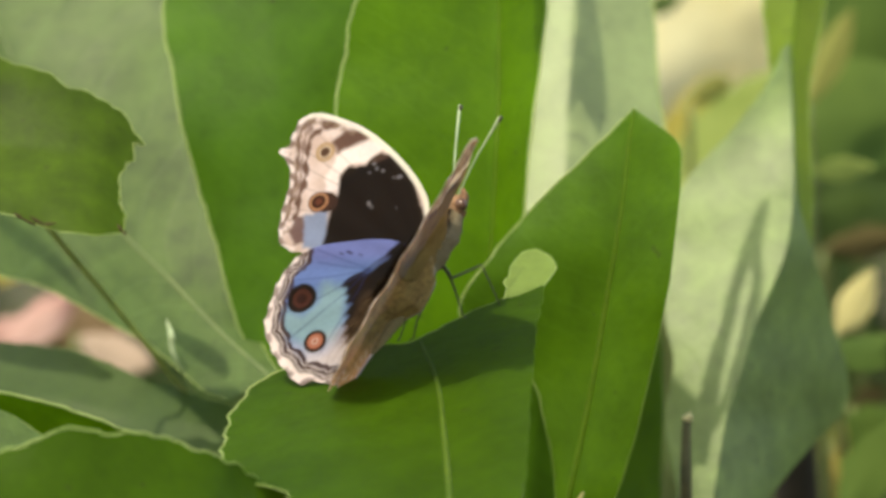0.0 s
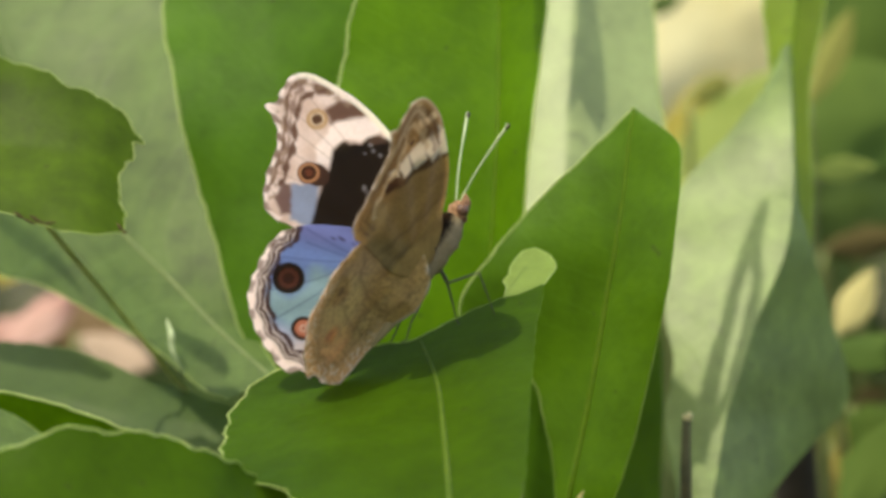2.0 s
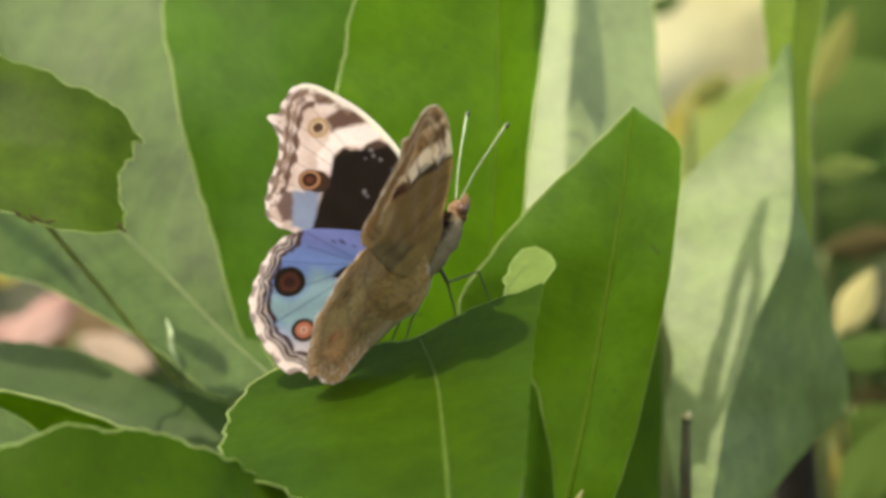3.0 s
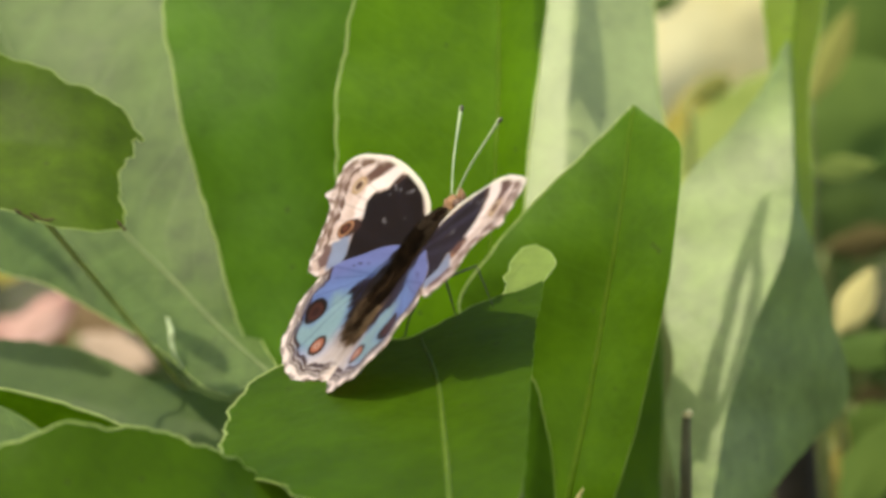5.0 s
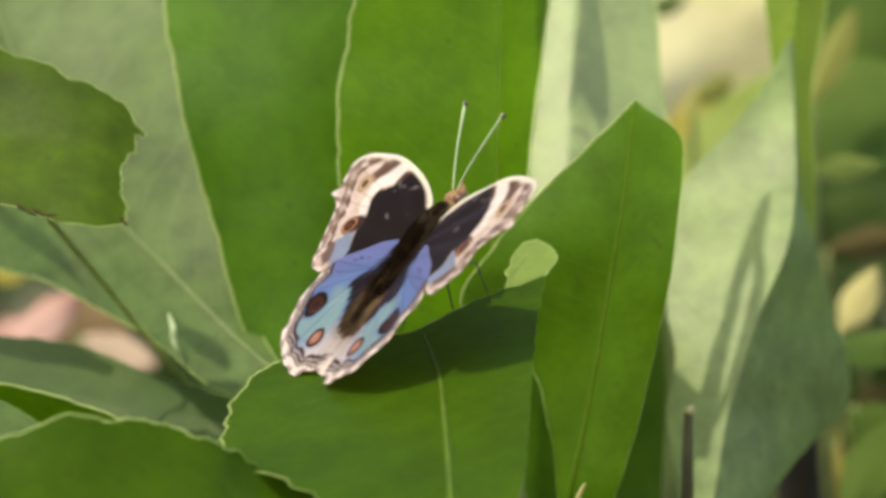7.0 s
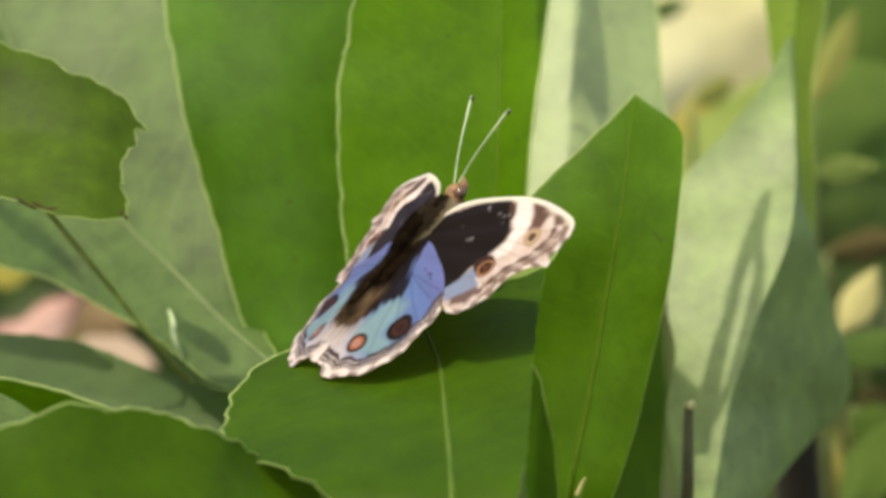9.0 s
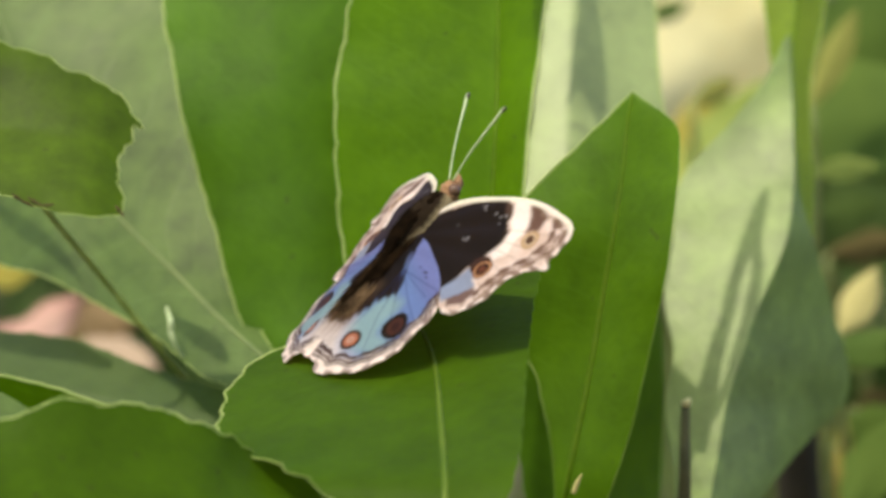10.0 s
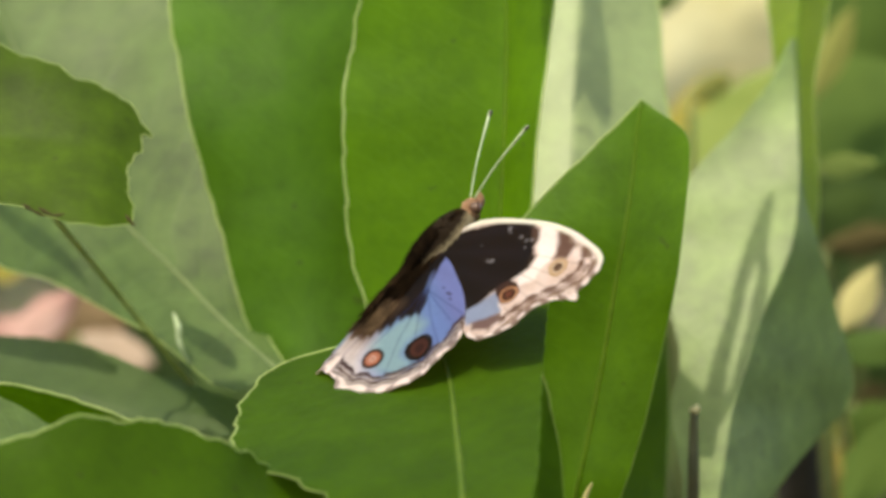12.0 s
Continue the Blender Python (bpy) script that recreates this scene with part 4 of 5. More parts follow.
def hind_upper(p):
    n1, n2 = wobble(p, 0.3, 3.0), wobble(p, 1.2, 4.0)
    q = p + np.stack([n1, n2], 1) * 0.3
    edge = inside(p, spline(HIND_EDGE + HIND_EDGE[:1], 120))
    col = np.tile(np.array(BLUE), (len(p), 1))
    col = over(col, step(n1 - 0.05, 0.6) * 0.35, (0.13, 0.19, 0.52))
    col = over(col, step(2.6 - edge, 2.0) * step(p[:, 1] + 4.5, 2.0) * 0.8, LILAC)
    col = over(col, step(inside(q, [(6.2, -5.6), (9.3, -6.2), (9.0, -8.4), (9.3, -10.5), (12.2, -10.8), (11.0, -13.4), (6.0, -13.9), (3.8, -11.6), (4.4, -9.0)]), 1.6) * 0.95, CYAN)
    col = over(col, step(inside(q, [(-5, -8), (3.0, -9.4), (4.6, -12.6), (6.6, -14.4), (10.0, -15.2), (8, -20), (-5, -20)]), 3.0), (0.70, 0.63, 0.69))
    black = inside(q, [(-3, 2.5), (3.9, 2.0), (4.2, -0.6), (5.0, -2.6), (6.8, -4.3), (6.9, -5.5), (5.9, -6.4), (4.8, -7.4), (4.1, -9.2), (3.2, -10.6), (1.5, -11.4), (-3, -10.6)])
    col = over(col, step(black + 0.25 * np.sin(p[:, 0] * 5 + p[:, 1] * 2.6), 0.7), BLACK)
    streak = 0.5 + 0.5 * np.sin(p[:, 0] * 7 + n1 * 5 + p[:, 1] * 0.3)
    hair = step(3.6 - p[:, 0] + 0.9 * n1, 1.6) * step(-6.4 - p[:, 1] + n1, 3.0)
    col = over(col, hair * (0.55 + 0.35 * streak) * step(p[:, 1] + 13.0 + n1, 5.0), (0.17, 0.10, 0.06))
    lines = [(0.6, -14.0), (3.4, -15.2), (6.2, -15.3), (9.2, -14.3), (11.8, -12.2), (13.0, -9.4), (13.4, -6.4), (13.0, -4.4)]
    core = inside(q * 0.6 + p * 0.4, lines + [(13.8, -2.8), (9.4, 2.0), (5, 3.4), (0, 3), (-6, -4), (-5, -10), (-2, -13)])
    col = over(col, step(-core, 0.5), (0.86, 0.74, 0.74))
    col = over(col, step(0.8 - edge, 0.35) * step(-4.6 - p[:, 1], 1.5), PALE)
    wave = np.abs(np.sin(np.arctan2(p[:, 1] + 7, p[:, 0] - 4) * 9 + 0.6 * n1))
    for off, width, amount in ((0.15, 0.28, 1.0), (-0.5, 0.22, 1.0), (-1.0, 0.15, 0.9)):
        band = np.abs(core - off - 0.45 * wave + 0.2 - 0.35 * n2)
        broken = np.clip(1.15 + 0.9 * n1 + 0.8 * n2, 0.35, 1.0) * step(p[:, 0] - 1.2, 1.0) * step(-3.2 - p[:, 1], 1.0)
        col = over(col, step(width - band, 0.2) * amount * broken, (0.05, 0.03, 0.04))
    # dark flecks along the scalloped margin
    along = np.arctan2(p[:, 1] + 5, p[:, 0] - 4)
    fleck = step(np.sin(along * 27 + 1.5 * n1) - 0.1, 0.6) * step(0.55 - edge + 0.2 * n2, 0.25) * step(-3.4 - p[:, 1], 1.0) * step(p[:, 0] - 1.0, 1.0)
    col = over(col, fleck * 0.7, (0.12, 0.07, 0.065))
    col = veins(col, p, (5.0, -2.6), [(12.6, -3.2), (11.6, -4.4), (12.8, -7.4), (12.0, -11.6), (9.4, -13.8), (4.6, -13.6)], 0.09, (0.02, 0.035, 0.14), 0.45)
    for at, r in (((8.6, -1.9), 0.22), ((9.4, -2.4), 0.14), ((7.2, -1.6), 0.12)):
        col = spot(col, p, at, r, ((1.0, (0.03, 0.03, 0.10)),), (2.2, 0.8))
    col = spot(col, p, (10.8, -8.95), 1.8, ((1.0, BLACK), (0.64, (0.075, 0.026, 0.02)), (0.36, (0.03, 0.012, 0.01))))
    col = spot(col, p, (6.1, -12.65), 1.4, ((1.0, BLACK), (0.70, (0.42, 0.15, 0.10)), (0.34, (0.56, 0.36, 0.30)), (0.13, (0.30, 0.08, 0.05))))
    return col


def fore_lower(p):
    n1, n2 = wobble(p, 0.4, 5.0), wobble(p, 1.6, 6.0)
    q = p + np.stack([n1, n2], 1) * 0.35
    edge = inside(p, spline(FORE_EDGE + FORE_EDGE[:1], 120))
    col = np.tile(np.array((0.57, 0.385, 0.15)), (len(p), 1))
    col = over(col, step(n1 + 0.1, 0.6) * 0.4, (0.30, 0.20, 0.08))
    col = over(col, step(np.sin(p[:, 0] * 1.9 + p[:, 1] * 0.6 + n1 * 2) - 0.6, 0.5) * step(9.5 - p[:, 0], 2.0) * 0.35, (0.16, 0.10, 0.05))
    col = over(col, step(q[:, 0] + 0.35 * q[:, 1] - 18.6, 1.5) * 0.7, (0.34, 0.23, 0.11))
    col = over(col, step(inside(q, [(9.8, 10.6), (11.4, 8.2), (13.4, 5.6), (14.6, 3.4), (15.8, 1.2), (18.6, 1.6), (18.4, 4.4), (16.8, 7.6), (14.8, 10.6), (12.0, 11.0)]), 0.6) * 0.9, (0.06, 0.035, 0.016))
    col = over(col, step(wobble(p, 3.1, 9.0) - 0.25, 0.3) * 0.35, (0.16, 0.10, 0.04))
    for block in ([(16.9, 10.9), (13.3, 11.6), (10.4, 10.9), (11.2, 9.3)], [(17.0, 9.7), (11.9, 9.9), (12.0, 8.2), (16.4, 7.7)], [(17.5, 8.1), (13.8, 7.7), (14.0, 5.8), (17.7, 5.9)],
                  [(18.0, 5.8), (14.4, 5.5), (15.5, 4.0), (18.4, 4.0)], [(18.2, 3.8), (16.4, 3.5), (17.2, 2.3), (19.1, 2.5)]):
        col = over(col, step(inside(q * 0.5 + p * 0.5, block), 0.35), (1.0, 0.94, 0.76))
    pale_marks = [(22.8, 9.4), (21.2, 9.5), (19.8, 9.4), (18.7, 11.2)]
    col = over(col, step(0.6 - line_distance(q, pale_marks), 0.4) * 0.9, (0.95, 0.84, 0.58))
    col = over(col, step(0.55 - line_distance(q, [(22.9, 8.6), (21.6, 5.2), (20.6, 2.6), (19.6, 0.4)]), 0.4) * 0.85, (0.92, 0.80, 0.54))
    col = spot(col, p, (16.6, 2.3), 1.1, ((1.0, (0.06, 0.035, 0.02)),))
    zig = np.abs(edge - 2.9 - 0.35 * np.sin(p[:, 1] * 2.4) - 0.3 * n2)
    col = over(col, step(0.4 - zig, 0.3) * 0.8 * (p[:, 0] > 15), (0.74, 0.62, 0.40))
    for off in (1.2, 2.1):
        band = np.abs(edge - off - 0.35 * n2)
        col = over(col, step(0.28 - band, 0.3) * 0.6 * (p[:, 0] > 13), (0.14, 0.08, 0.045))
    col = spot(col, p, (18.7, 6.9), 0.9, ((1.0, (0.60, 0.42, 0.2)), (0.5, (0.12, 0.07, 0.04))))
    col = over(col, step(0.4 - edge, 0.3) * (p[:, 0] > 16), (0.55, 0.45, 0.32))
    return col


def hind_lower(p):
    n1, n2 = wobble(p, 0.4, 7.0), wobble(p, 1.7, 8.0)
    edge = inside(p, spline(HIND_EDGE + HIND_EDGE[:1], 120))
    col = np.tile(np.array((0.70, 0.46, 0.185)), (len(p), 1))
    col = over(col, step(n1, 0.7) * 0.4, (0.70, 0.48, 0.23))
    col = over(col, step(n2 - 0.15, 0.3) * 0.35, (0.24, 0.15, 0.07))
    for line, amount in (([(1, -6), (6, -6.5), (12, -4.2)], 0.4), ([(1, -9.5), (6, -10), (13.4, -7)], 0.35), ([(0.5, -3.0), (5, -3.2), (9, -1.6)], 0.3)):
        col = over(col, step(0.3 - line_distance(p + np.stack([n2, n1], 1) * 0.8, line), 0.5) * amount, (0.17, 0.10, 0.05))
    col = over(col, step(-11.5 - p[:, 1] + n1, 3.0) * 0.7, (0.78, 0.46, 0.22))
    band = np.abs(edge - 2.4 - 0.4 * n1)
    col = over(col, step(0.35 - band, 0.5) * 0.22, (0.16, 0.09, 0.05))
    col = spot(col, p, (6.5, -12.9), 0.6, ((1.0, (0.55, 0.30, 0.16)),))
    col = spot(col, p, (10.9, -8.95), 0.6, ((1.0, (0.30, 0.20, 0.10)),))
    # pale and rusty specks towards the scalloped margin
    low = step(-8.5 - p[:, 1] + n1, 4.0)
    col = over(col, step(1.7 - edge + n1, 0.9) * low * 0.6, (0.80, 0.50, 0.26))
    col = over(col, step(wobble(p, 2.1, 14.0) - 0.12, 0.25) * step(2.0 - edge, 0.8) * low * 0.8, (0.98, 0.86, 0.66))
    col = over(col, step(0.4 - edge, 0.3) * (0.5 + 0.5 * np.sin(p[:, 0] * 2.9 + p[:, 1])), (0.85, 0.74, 0.58))
    col = over(col, step(wobble(p, 2.6, 11.0) - 0.2, 0.3) * 0.4, (0.22, 0.14, 0.06))
    return col


def wing(name, edge, centre, upper, lower, shift, height, side, label):
    """A thin wing plate, slightly cambered, with a scalloped margin and a pattern on either face."""
    rim = spline(edge + edge[:1], 301)[:-1]
    d = np.gradient(rim, axis=0)
    nrm = np.stack([d[:, 1], -d[:, 0]], 1) / (np.linalg.norm(d, axis=1)[:, None] + 1e-9)
    s = np.cumsum(np.linalg.norm(d, axis=1))
    outer = np.clip((np.hypot(rim[:, 0], rim[:, 1]) - 13) / 3, 0, 1)
    outer = outer * np.clip((10.0 - rim[:, 1]) / 0.8, 0, 1)
    rim = rim - nrm * (outer * 0.09 * np.sin(s * 2 * math.pi / 2.1))[:, None]
    rings = np.linspace(0, 1, 52) ** 0.85
    c = np.array(centre)
    flat = np.vstack([c[None]] + [c + (rim - c) * r for r in rings[1:]])
    n = len(rim)
    camber = 0.1 * np.sin(np.clip(flat[:, 0] / 22, 0, 1) * math.pi) + 0.12 * np.sin(np.arctan2(flat[:, 1], flat[:, 0] + 3) * 24) * np.clip(flat[:, 0] / 10, 0, 1)
    x, y = (flat[:, 0] + shift[0]) * side, flat[:, 1] + shift[1]
    fold = np.minimum(flat[:, 0] + shift[0] - 1.5, 0) * (name == "hindwing")
    x, camber = x - side * fold * 0.3, camber + fold * 0.4
    top = np.stack([x, y, camber + height + 0.05], 1)
    root = np.clip(1 - (flat[:, 0] + shift[0]) / 3.6, 0, 1) * np.clip((6.5 - y) / 2, 0, 1) * np.clip((y + 7.5) / 3, 0, 1)
    low = np.stack([x + side * root * 1.0, y, camber + height - 0.05 - 1.9 * root], 1)
    k = len(flat)
    faces = []
    for base, flip in ((0, side < 0), (k, side > 0)):
        for j in range(n):
            a, b = base + 1 + j, base + 1 + (j + 1) % n
            faces.append((base, b, a) if not flip else (base, a, b))
        for i in range(len(rings) - 2):
            for j in range(n):
                a, b = base + 1 + i * n + j, base + 1 + i * n + (j + 1) % n
                f = (a, b, b + n, a + n)
                faces.append(f if not flip else f[::-1])
    last = 1 + (len(rings) - 2) * n
    for j in range(n):
        a, b = last + j, last + (j + 1) % n
        faces.append((a, b, k + b, k + a) if side > 0 else (a, k + a, k + b, b))
    me = mesh_of(name, np.vstack([top, low]) * MM, faces)
    col = np.clip(np.vstack([upper(flat), lower(flat)]), 0, 1)
    attr = me.color_attributes.new("pattern", 'FLOAT_COLOR', 'POINT')
    attr.data.foreach_set("color", np.hstack([col, np.ones((len(col), 1))]).ravel())
    return part(name, me, WING, butterfly, label)


FORE_SHIFT, HIND_SHIFT = (-0.2, -0.6), (-0.5, -0.55)
fore_label, hind_label = "black, white and brown forewing with two eyespots", "blue and black hindwing with two eyespots"
fore_right = wing("forewing", FORE_EDGE, (12, 3.6), fore_upper, fore_lower, FORE_SHIFT, -0.1, 1, fore_label)
fore_left = wing("forewing", FORE_EDGE, (12, 3.6), fore_upper, fore_lower, FORE_SHIFT, -0.1, -1, fore_label)
hind_right = wing("hindwing", HIND_EDGE, (7, -8), hind_upper, hind_lower, HIND_SHIFT, 0.08, 1, hind_label)
hind_left = wing("hindwing", HIND_EDGE, (7, -8), hind_upper, hind_lower, HIND_SHIFT, 0.08, -1, hind_label)


def lump(name, profile, sides=18, squash=1.0, hair=0.0, seed=0):
    """A body turned round the y axis: rows of (y, z, radius) in mm."""
    p = spline(profile, 26)
    verts, faces = [], []
    for i, (y, z, r) in enumerate(p):
        for j in range(sides):
            a = 2 * math.pi * j / sides
            w = max(r, 0.02) * (1 + hair * noise.noise(Vector((math.cos(a) * 3, y * 2, math.sin(a) * 3 + seed))))
            verts.append((math.cos(a) * w * MM, y * MM, (z + math.sin(a) * w * squash) * MM))
    for i in range(len(p) - 1):
        for j in range(sides):
            k = (j + 1) % sides
            faces.append((i * sides + j, (i + 1) * sides + j, (i + 1) * sides + k, i * sides + k))
    faces.append(tuple(range(sides)))
    faces.append(tuple(range(len(p) * sides - 1, (len(p) - 1) * sides - 1, -1)))
    return mesh_of(name, verts, faces)


thorax = part("thorax", lump("thorax", [(-3.2, -1.3, 0.9), (0.0, -0.9, 1.8), (3.0, -0.7, 2.3), (5.4, -0.7, 1.9), (7.0, -0.8, 1.1)], hair=0.15), THORAX_FUR, butterfly)
abdomen = part("abdomen", lump("abdomen", [(0.4, -1.6, 1.0), (-2.5, -1.8, 1.0), (-6.0, -1.8, 0.9), (-9.5, -1.6, 0.6), (-11.5, -1.5, 0.2)], hair=0.1, seed=3), FUR, butterfly)
head = part("head", lump("head", [(6.4, -0.8, 0.5), (7.0, -0.7, 1.1), (7.7, -0.6, 1.2), (8.3, -0.6, 0.95), (8.8, -0.5, 0.5), (9.0, -0.5, 0.1)], hair=0.3, seed=6), PALE_FUR, butterfly, "rusty hairy head")
for s in (-1, 1):
    eye = part("eye", lump("eye", [(7.1, -0.5, 0.1), (7.5, -0.5, 0.62), (8.1, -0.5, 0.72), (8.7, -0.5, 0.1)]), EYE_SKIN, head)
    eye.location = (0.95 * s * MM, 0, 0)
    part("palp", tube("palp", spline([(0.4 * s * MM, 8.2 * MM, -0.9 * MM), (0.42 * s * MM, 9.0 * MM, -0.6 * MM), (0.25 * s * MM, 9.7 * MM, 0.1 * MM)], 10),
                      (0.5 * MM, 0.45 * MM, 0.1 * MM)), PALE_FUR, head)
for s, end in ((-1, (-3.2, 17.6, 4.2)), (1, (5.6, 17.4, 3.4))):
    root = np.array((0.5 * s, 8.6, 0.2))
    e = np.array(end)
    line = spline([root, root * 0.6 + e * 0.4 + np.array((0, 0, 0.25)), e], 30) * MM
    antenna = part("antenna", tube("antenna", line, (0.10 * MM, 0.09 * MM, 0.10 * MM, 0.19 * MM)), SHAFT, butterfly, "pale thin antenna")
    u = (e - root) / np.linalg.norm(e - root)
    part("club", tube("club", spline([e - u * 0.6, e - u * 0.15, e + u * 0.2], 10) * MM + np.array((0.12, 0, -0.05)) * MM, (0.12 * MM, 0.24 * MM, 0.22 * MM, 0.05 * MM)), CLUB, antenna, "dark antenna club")
for joints in (((0.5, 1.6, -2.0), (0.9, 0.7, -4.4), (0.9, 3.9, -6.6), (0.9, 2.7, -9.0), (0.9, 1.5, -11.2)),
               ((0.4, 1.6, -2.0), (0.6, 0.5, -4.7), (0.6, -0.5, -6.2), (0.6, -1.8, -8.1), (0.6, -1.9, -8.6)),
               ((0.4, -1.0, -1.8), (0.6, -3.3, -3.3), (0.6, -5.5, -3.7), (0.6, -7.3, -4.5), (0.6, -7.9, -4.2)),
               ((-0.4, 0.0, -1.8), (-1.2, -3.6, -3.0), (-1.6, -5.6, -3.6), (-1.8, -7.6, -4.2), (-1.8, -8.2, -4.2))):
    line = np.array([tuple(np.array(a) * (1 - f) + np.array(b) * f) for a, b in zip(joints[:-1], joints[1:]) for f in (0, 0.25, 0.5, 0.75)] + [joints[-1]]) * MM
    part("leg", tube("leg", line, (0.2 * MM, 0.15 * MM, 0.11 * MM, 0.08 * MM, 0.07 * MM), 7), LEG, butterfly)


def build_hair():
    """Long soft hairs along the inner hindwings and the back."""
    rng = random.Random(9)
    verts, faces = [], []
    for _ in range(900):
        y = rng.uniform(-8.5, 5.5)
        s = rng.choice((-1, 1))
        a = Vector((s * rng.uniform(0.0, 0.6), y, rng.uniform(0.2, 0.7)))
        b = a + Vector((s * rng.uniform(-0.2, 0.5), -rng.uniform(1.2, 3.4), rng.uniform(-0.1, 0.4)))
        w = Vector((0.06, 0, 0))
        k = len(verts)
        verts += [(a - w) * MM, (a + w) * MM, (a + Vector((0, 0, 0.08))) * MM, b * MM]
        faces += [(k, k + 1, k + 3), (k + 1, k + 2, k + 3), (k + 2, k, k + 3)]
    for _ in range(1500):
        y, turn = rng.uniform(-2.5, 6.8), math.radians(rng.uniform(48, 132))
        r = 2.2 * math.sqrt(max(0.05, 1 - ((y - 2.6) / 5.2) ** 2))
        a = Vector((math.cos(turn) * r, y, -0.75 + math.sin(turn) * r))
        b = a + Vector((math.cos(turn) * rng.uniform(0.1, 0.7), -rng.uniform(0.5, 1.8), math.sin(turn) * rng.uniform(0.05, 0.5)))
        w = Vector((math.sin(turn), 0, -math.cos(turn))) * 0.05
        k = len(verts)
        verts += [(a - w) * MM, (a + w) * MM, (a + Vector((0, -0.1, 0.08))) * MM, b * MM]
        faces += [(k, k + 1, k + 3), (k + 1, k + 2, k + 3), (k + 2, k, k + 3)]
    part("hair", mesh_of("hair", verts, faces), HAIR, butterfly, "dark brown silky back hair")


build_hair()


def build_wing_hair(wing_part, side, count, front, rear, reach, skin):
    """Hairs that lie back over the inner part of a hindwing, rooted between two lines across it."""
    rng = random.Random(31 + side + count)
    verts, faces = [], []
    for _ in range(count):
        a = Vector((side * rng.uniform(0.2, reach), rng.uniform(rear, front), 0.15))
        b = a + Vector((side * rng.uniform(-0.1, 0.5), -rng.uniform(1.6, 3.6), rng.uniform(0.1, 0.75)))
        w = Vector((0.035, 0, 0))
        k = len(verts)
        verts += [(a - w) * MM, (a + w) * MM, (a + Vector((0, 0, 0.08))) * MM, b * MM]
        faces += [(k, k + 1, k + 3), (k + 1, k + 2, k + 3), (k + 2, k, k + 3)]
    part("hair", mesh_of("hair", verts, faces), skin, wing_part, "silky wing hair")


for wing_part, side in ((hind_left, -1), (hind_right, 1)):
    build_wing_hair(wing_part, side, 260, 1.5, -5.0, 2.3, HAIR)
    build_wing_hair(wing_part, side, 120, -6.0, -10.0, 2.6, WING_HAIR)


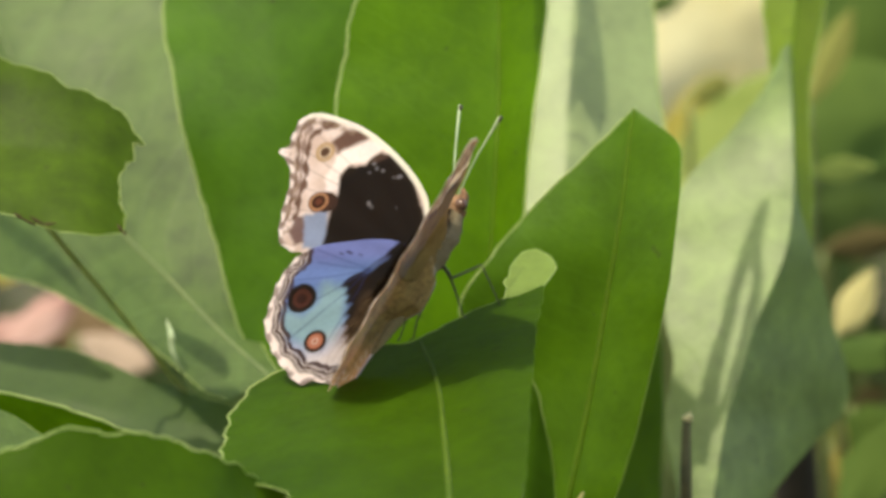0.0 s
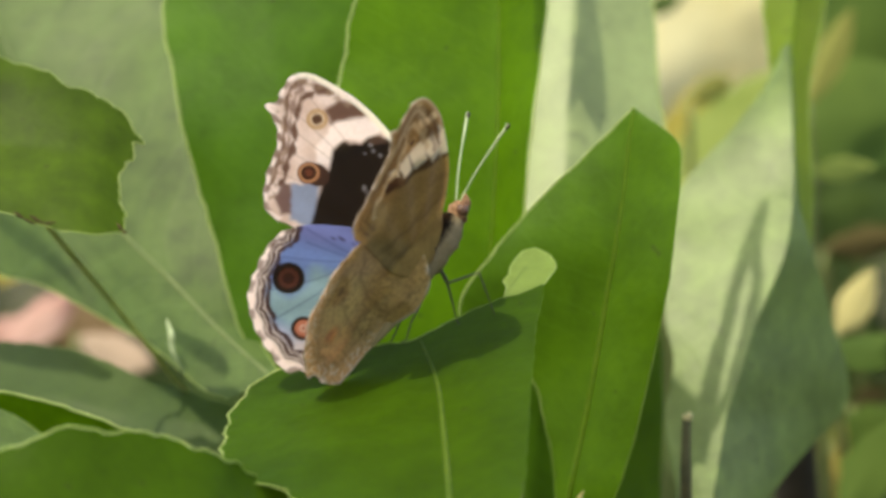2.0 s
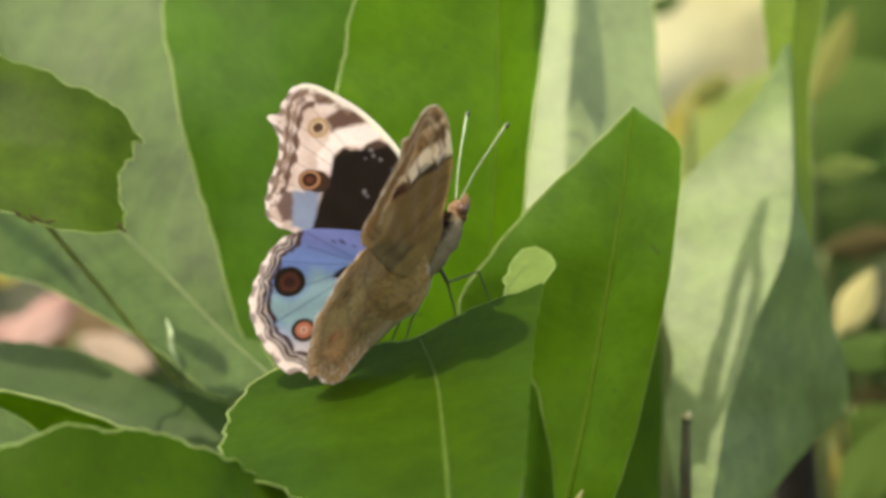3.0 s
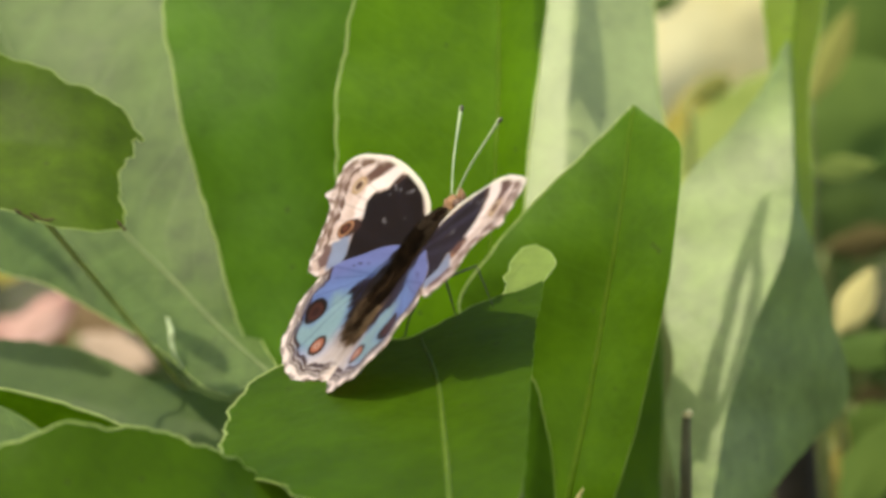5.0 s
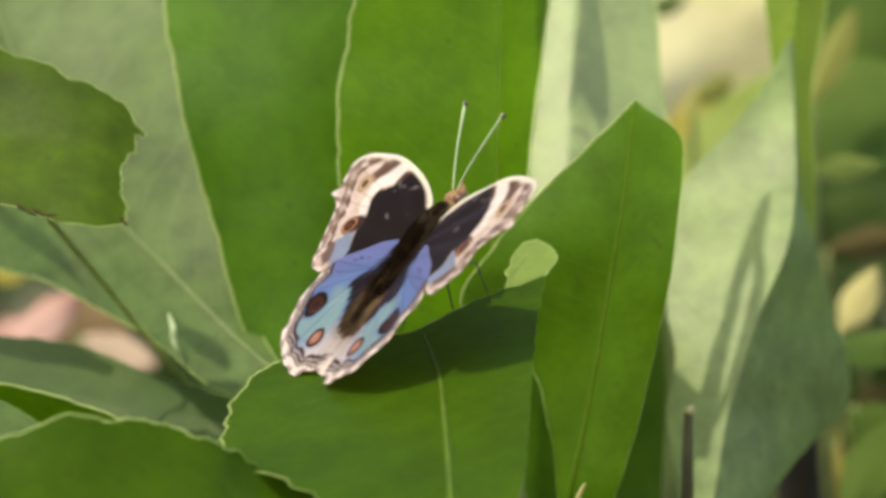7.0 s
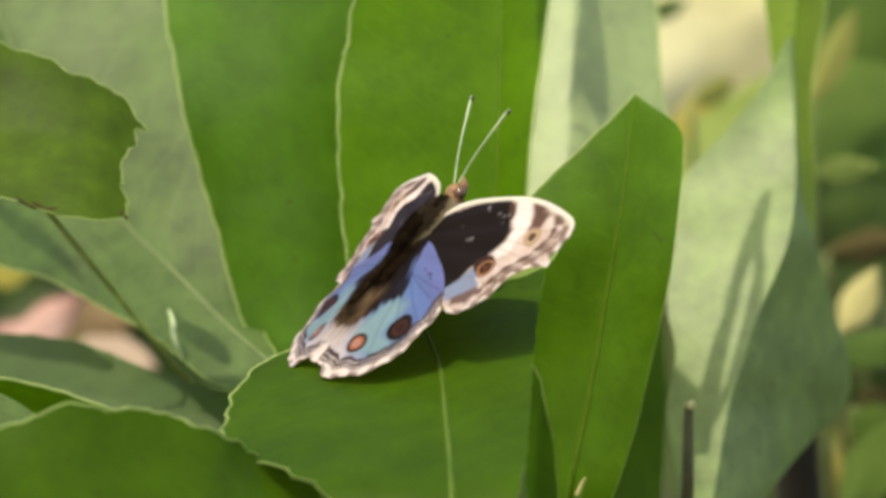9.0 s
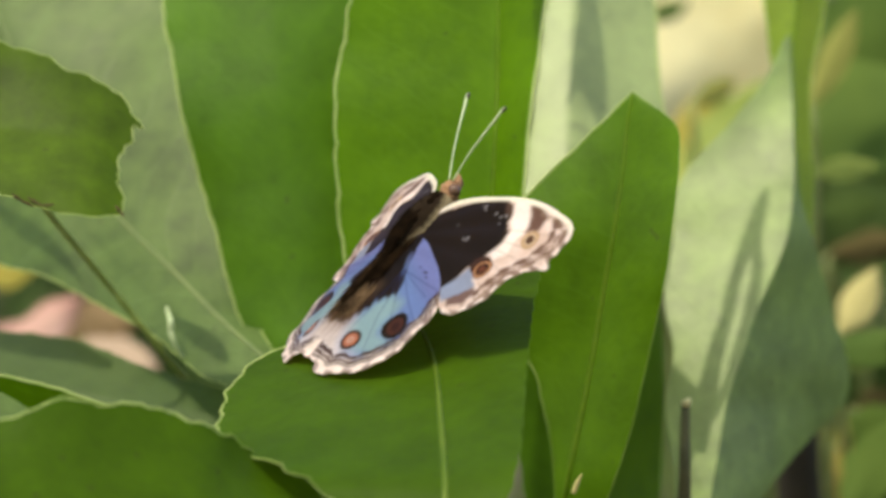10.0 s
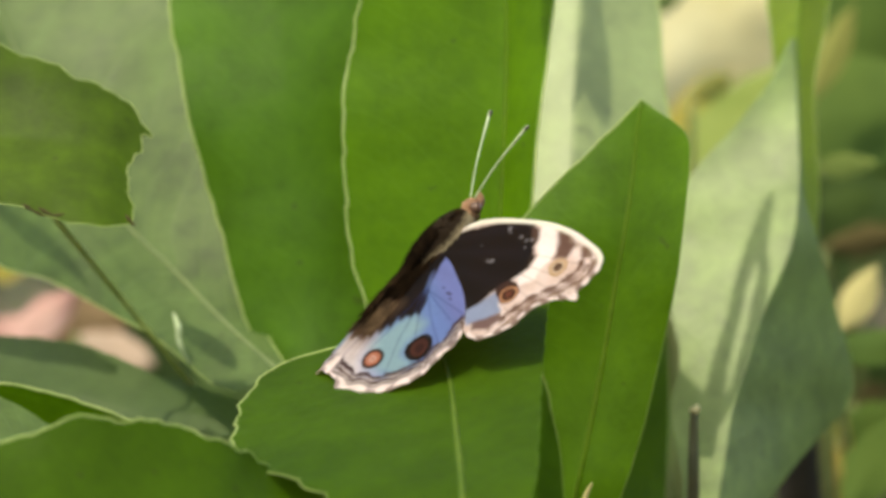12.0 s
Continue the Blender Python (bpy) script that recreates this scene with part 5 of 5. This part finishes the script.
# ---- movement ----
def motions():
    walk(butterfly, [
        (0.0, pose(-0.00294, -0.00013, 0.39872, 53.67, -0.29, -63.33)),
        (0.5, pose(-0.00315, -0.00015, 0.39857, 51.45, 0.52, -63.88)),
        (1.0, pose(-0.00319, -0.00015, 0.39857, 51.94, 0.70, -64.15)),
        (1.5, pose(-0.00313, -0.00021, 0.39811, 50.12, -0.24, -62.99)),
        (2.0, pose(-0.00314, -0.00018, 0.39835, 49.38, -0.09, -63.07)),
        (2.5, pose(-0.00312, -0.00018, 0.39835, 49.48, -0.02, -63.28)),
        (3.0, pose(-0.00310, -0.00019, 0.39827, 49.52, -0.14, -63.32)),
        (4.8, pose(-0.00337, -0.00016, 0.39841, 51.57, 0.45, -64.36)),
        (5.0, pose(-0.00349, -0.00016, 0.39842, 51.46, 0.30, -64.23)),
        (5.5, pose(-0.00350, -0.00017, 0.39835, 51.52, 0.27, -64.06)),
        (6.0, pose(-0.00357, -0.00016, 0.39836, 50.36, 0.39, -64.06)),
        (6.5, pose(-0.00357, -0.00016, 0.39836, 50.67, 0.80, -64.32)),
        (7.0, pose(-0.00369, -0.00015, 0.39849, 49.77, 0.67, -64.39)),
        (7.2, pose(-0.00386, -0.00018, 0.39838, 49.20, -1.25, -61.96)),
        (8.8, pose(-0.00476, -0.00017, 0.39833, 46.87, 2.07, -65.63)),
        (9.0, pose(-0.00401, -0.00015, 0.39861, 46.85, 1.78, -65.49)),
        (9.5, pose(-0.00402, -0.00014, 0.39864, 46.72, 2.16, -65.73)),
        (10.0, pose(-0.00416, -0.00014, 0.39861, 46.17, 2.11, -65.57)),
        (10.5, pose(-0.00387, -0.00015, 0.39848, 46.15, 2.26, -65.92)),
        (11.0, pose(-0.00387, -0.00016, 0.39841, 46.53, 1.25, -65.19)),
        (11.5, pose(-0.00353, -0.00017, 0.39832, 46.81, 1.15, -64.99)),
        (12.0, pose(-0.00331, -0.00020, 0.39805, 45.30, 2.06, -65.74)),
    ])
    left = [(0.0, 29.1), (0.4, 29.7), (0.43, 29.7), (0.5, 33.0), (0.6, 42.0), (0.7, 40.0), (0.8, 32.5), (0.9, 30.9), (1.0, 30.4), (1.4, 31.4), (1.43, 31.4), (1.5, 55.0), (2.0, 54.9), (2.5, 49.2), (3.0, 46.4), (3.2, 46.4), (4.8, 6.6), (5.0, 6.0), (5.5, 5.8), (6.0, 1.1), (6.5, 3.4), (7.0, 3.7), (7.03, 3.7), (7.1, 36.6), (7.2, 69.5), (8.8, -8.5), (9.0, -11.2), (9.5, -12.5), (10.0, -12.9), (10.5, -16.2), (11.0, -17.2), (11.5, -21.2), (12.0, -22.4)]
    right = [(0.0, 29.8), (0.4, 30.1), (0.43, 30.1), (0.5, 36.0), (0.6, 43.7), (0.7, 41.0), (0.8, 34.0), (0.9, 31.8), (1.0, 31.2), (1.4, 32.2), (1.43, 32.2), (1.5, 51.0), (2.0, 50.3), (2.5, 46.8), (3.0, 46.0), (3.2, 46.0), (4.8, 11.4), (5.0, 10.8), (5.5, 8.5), (6.0, 2.8), (6.5, 3.9), (7.0, 7.4), (7.03, 7.4), (7.1, 37.3), (7.2, 57.5), (8.8, -7.9), (9.0, -9.1), (9.5, -10.9), (10.0, -11.7), (10.5, -13.6), (11.0, -12.8), (11.5, -15.9), (12.0, -15.6)]
    # the forewings sweep forward a little as the wings close
    walk(hind_left, [(t, pose(0, 0, 0, 0, a, 0)) for t, a in left])
    walk(fore_left, [(t, pose(0, 0, 0, 0, a, 0) @ pose(0, 0, 0, 0, 0, 0.4 - 0.05 * a)) for t, a in left])
    walk(hind_right, [(t, pose(0, 0, 0, 0, -a, 0)) for t, a in right])
    walk(fore_right, [(t, pose(0, 0, 0, 0, -a, 0) @ pose(0, 0, 0, 0, 0, 0.05 * a - 0.4)) for t, a in right])


motions()
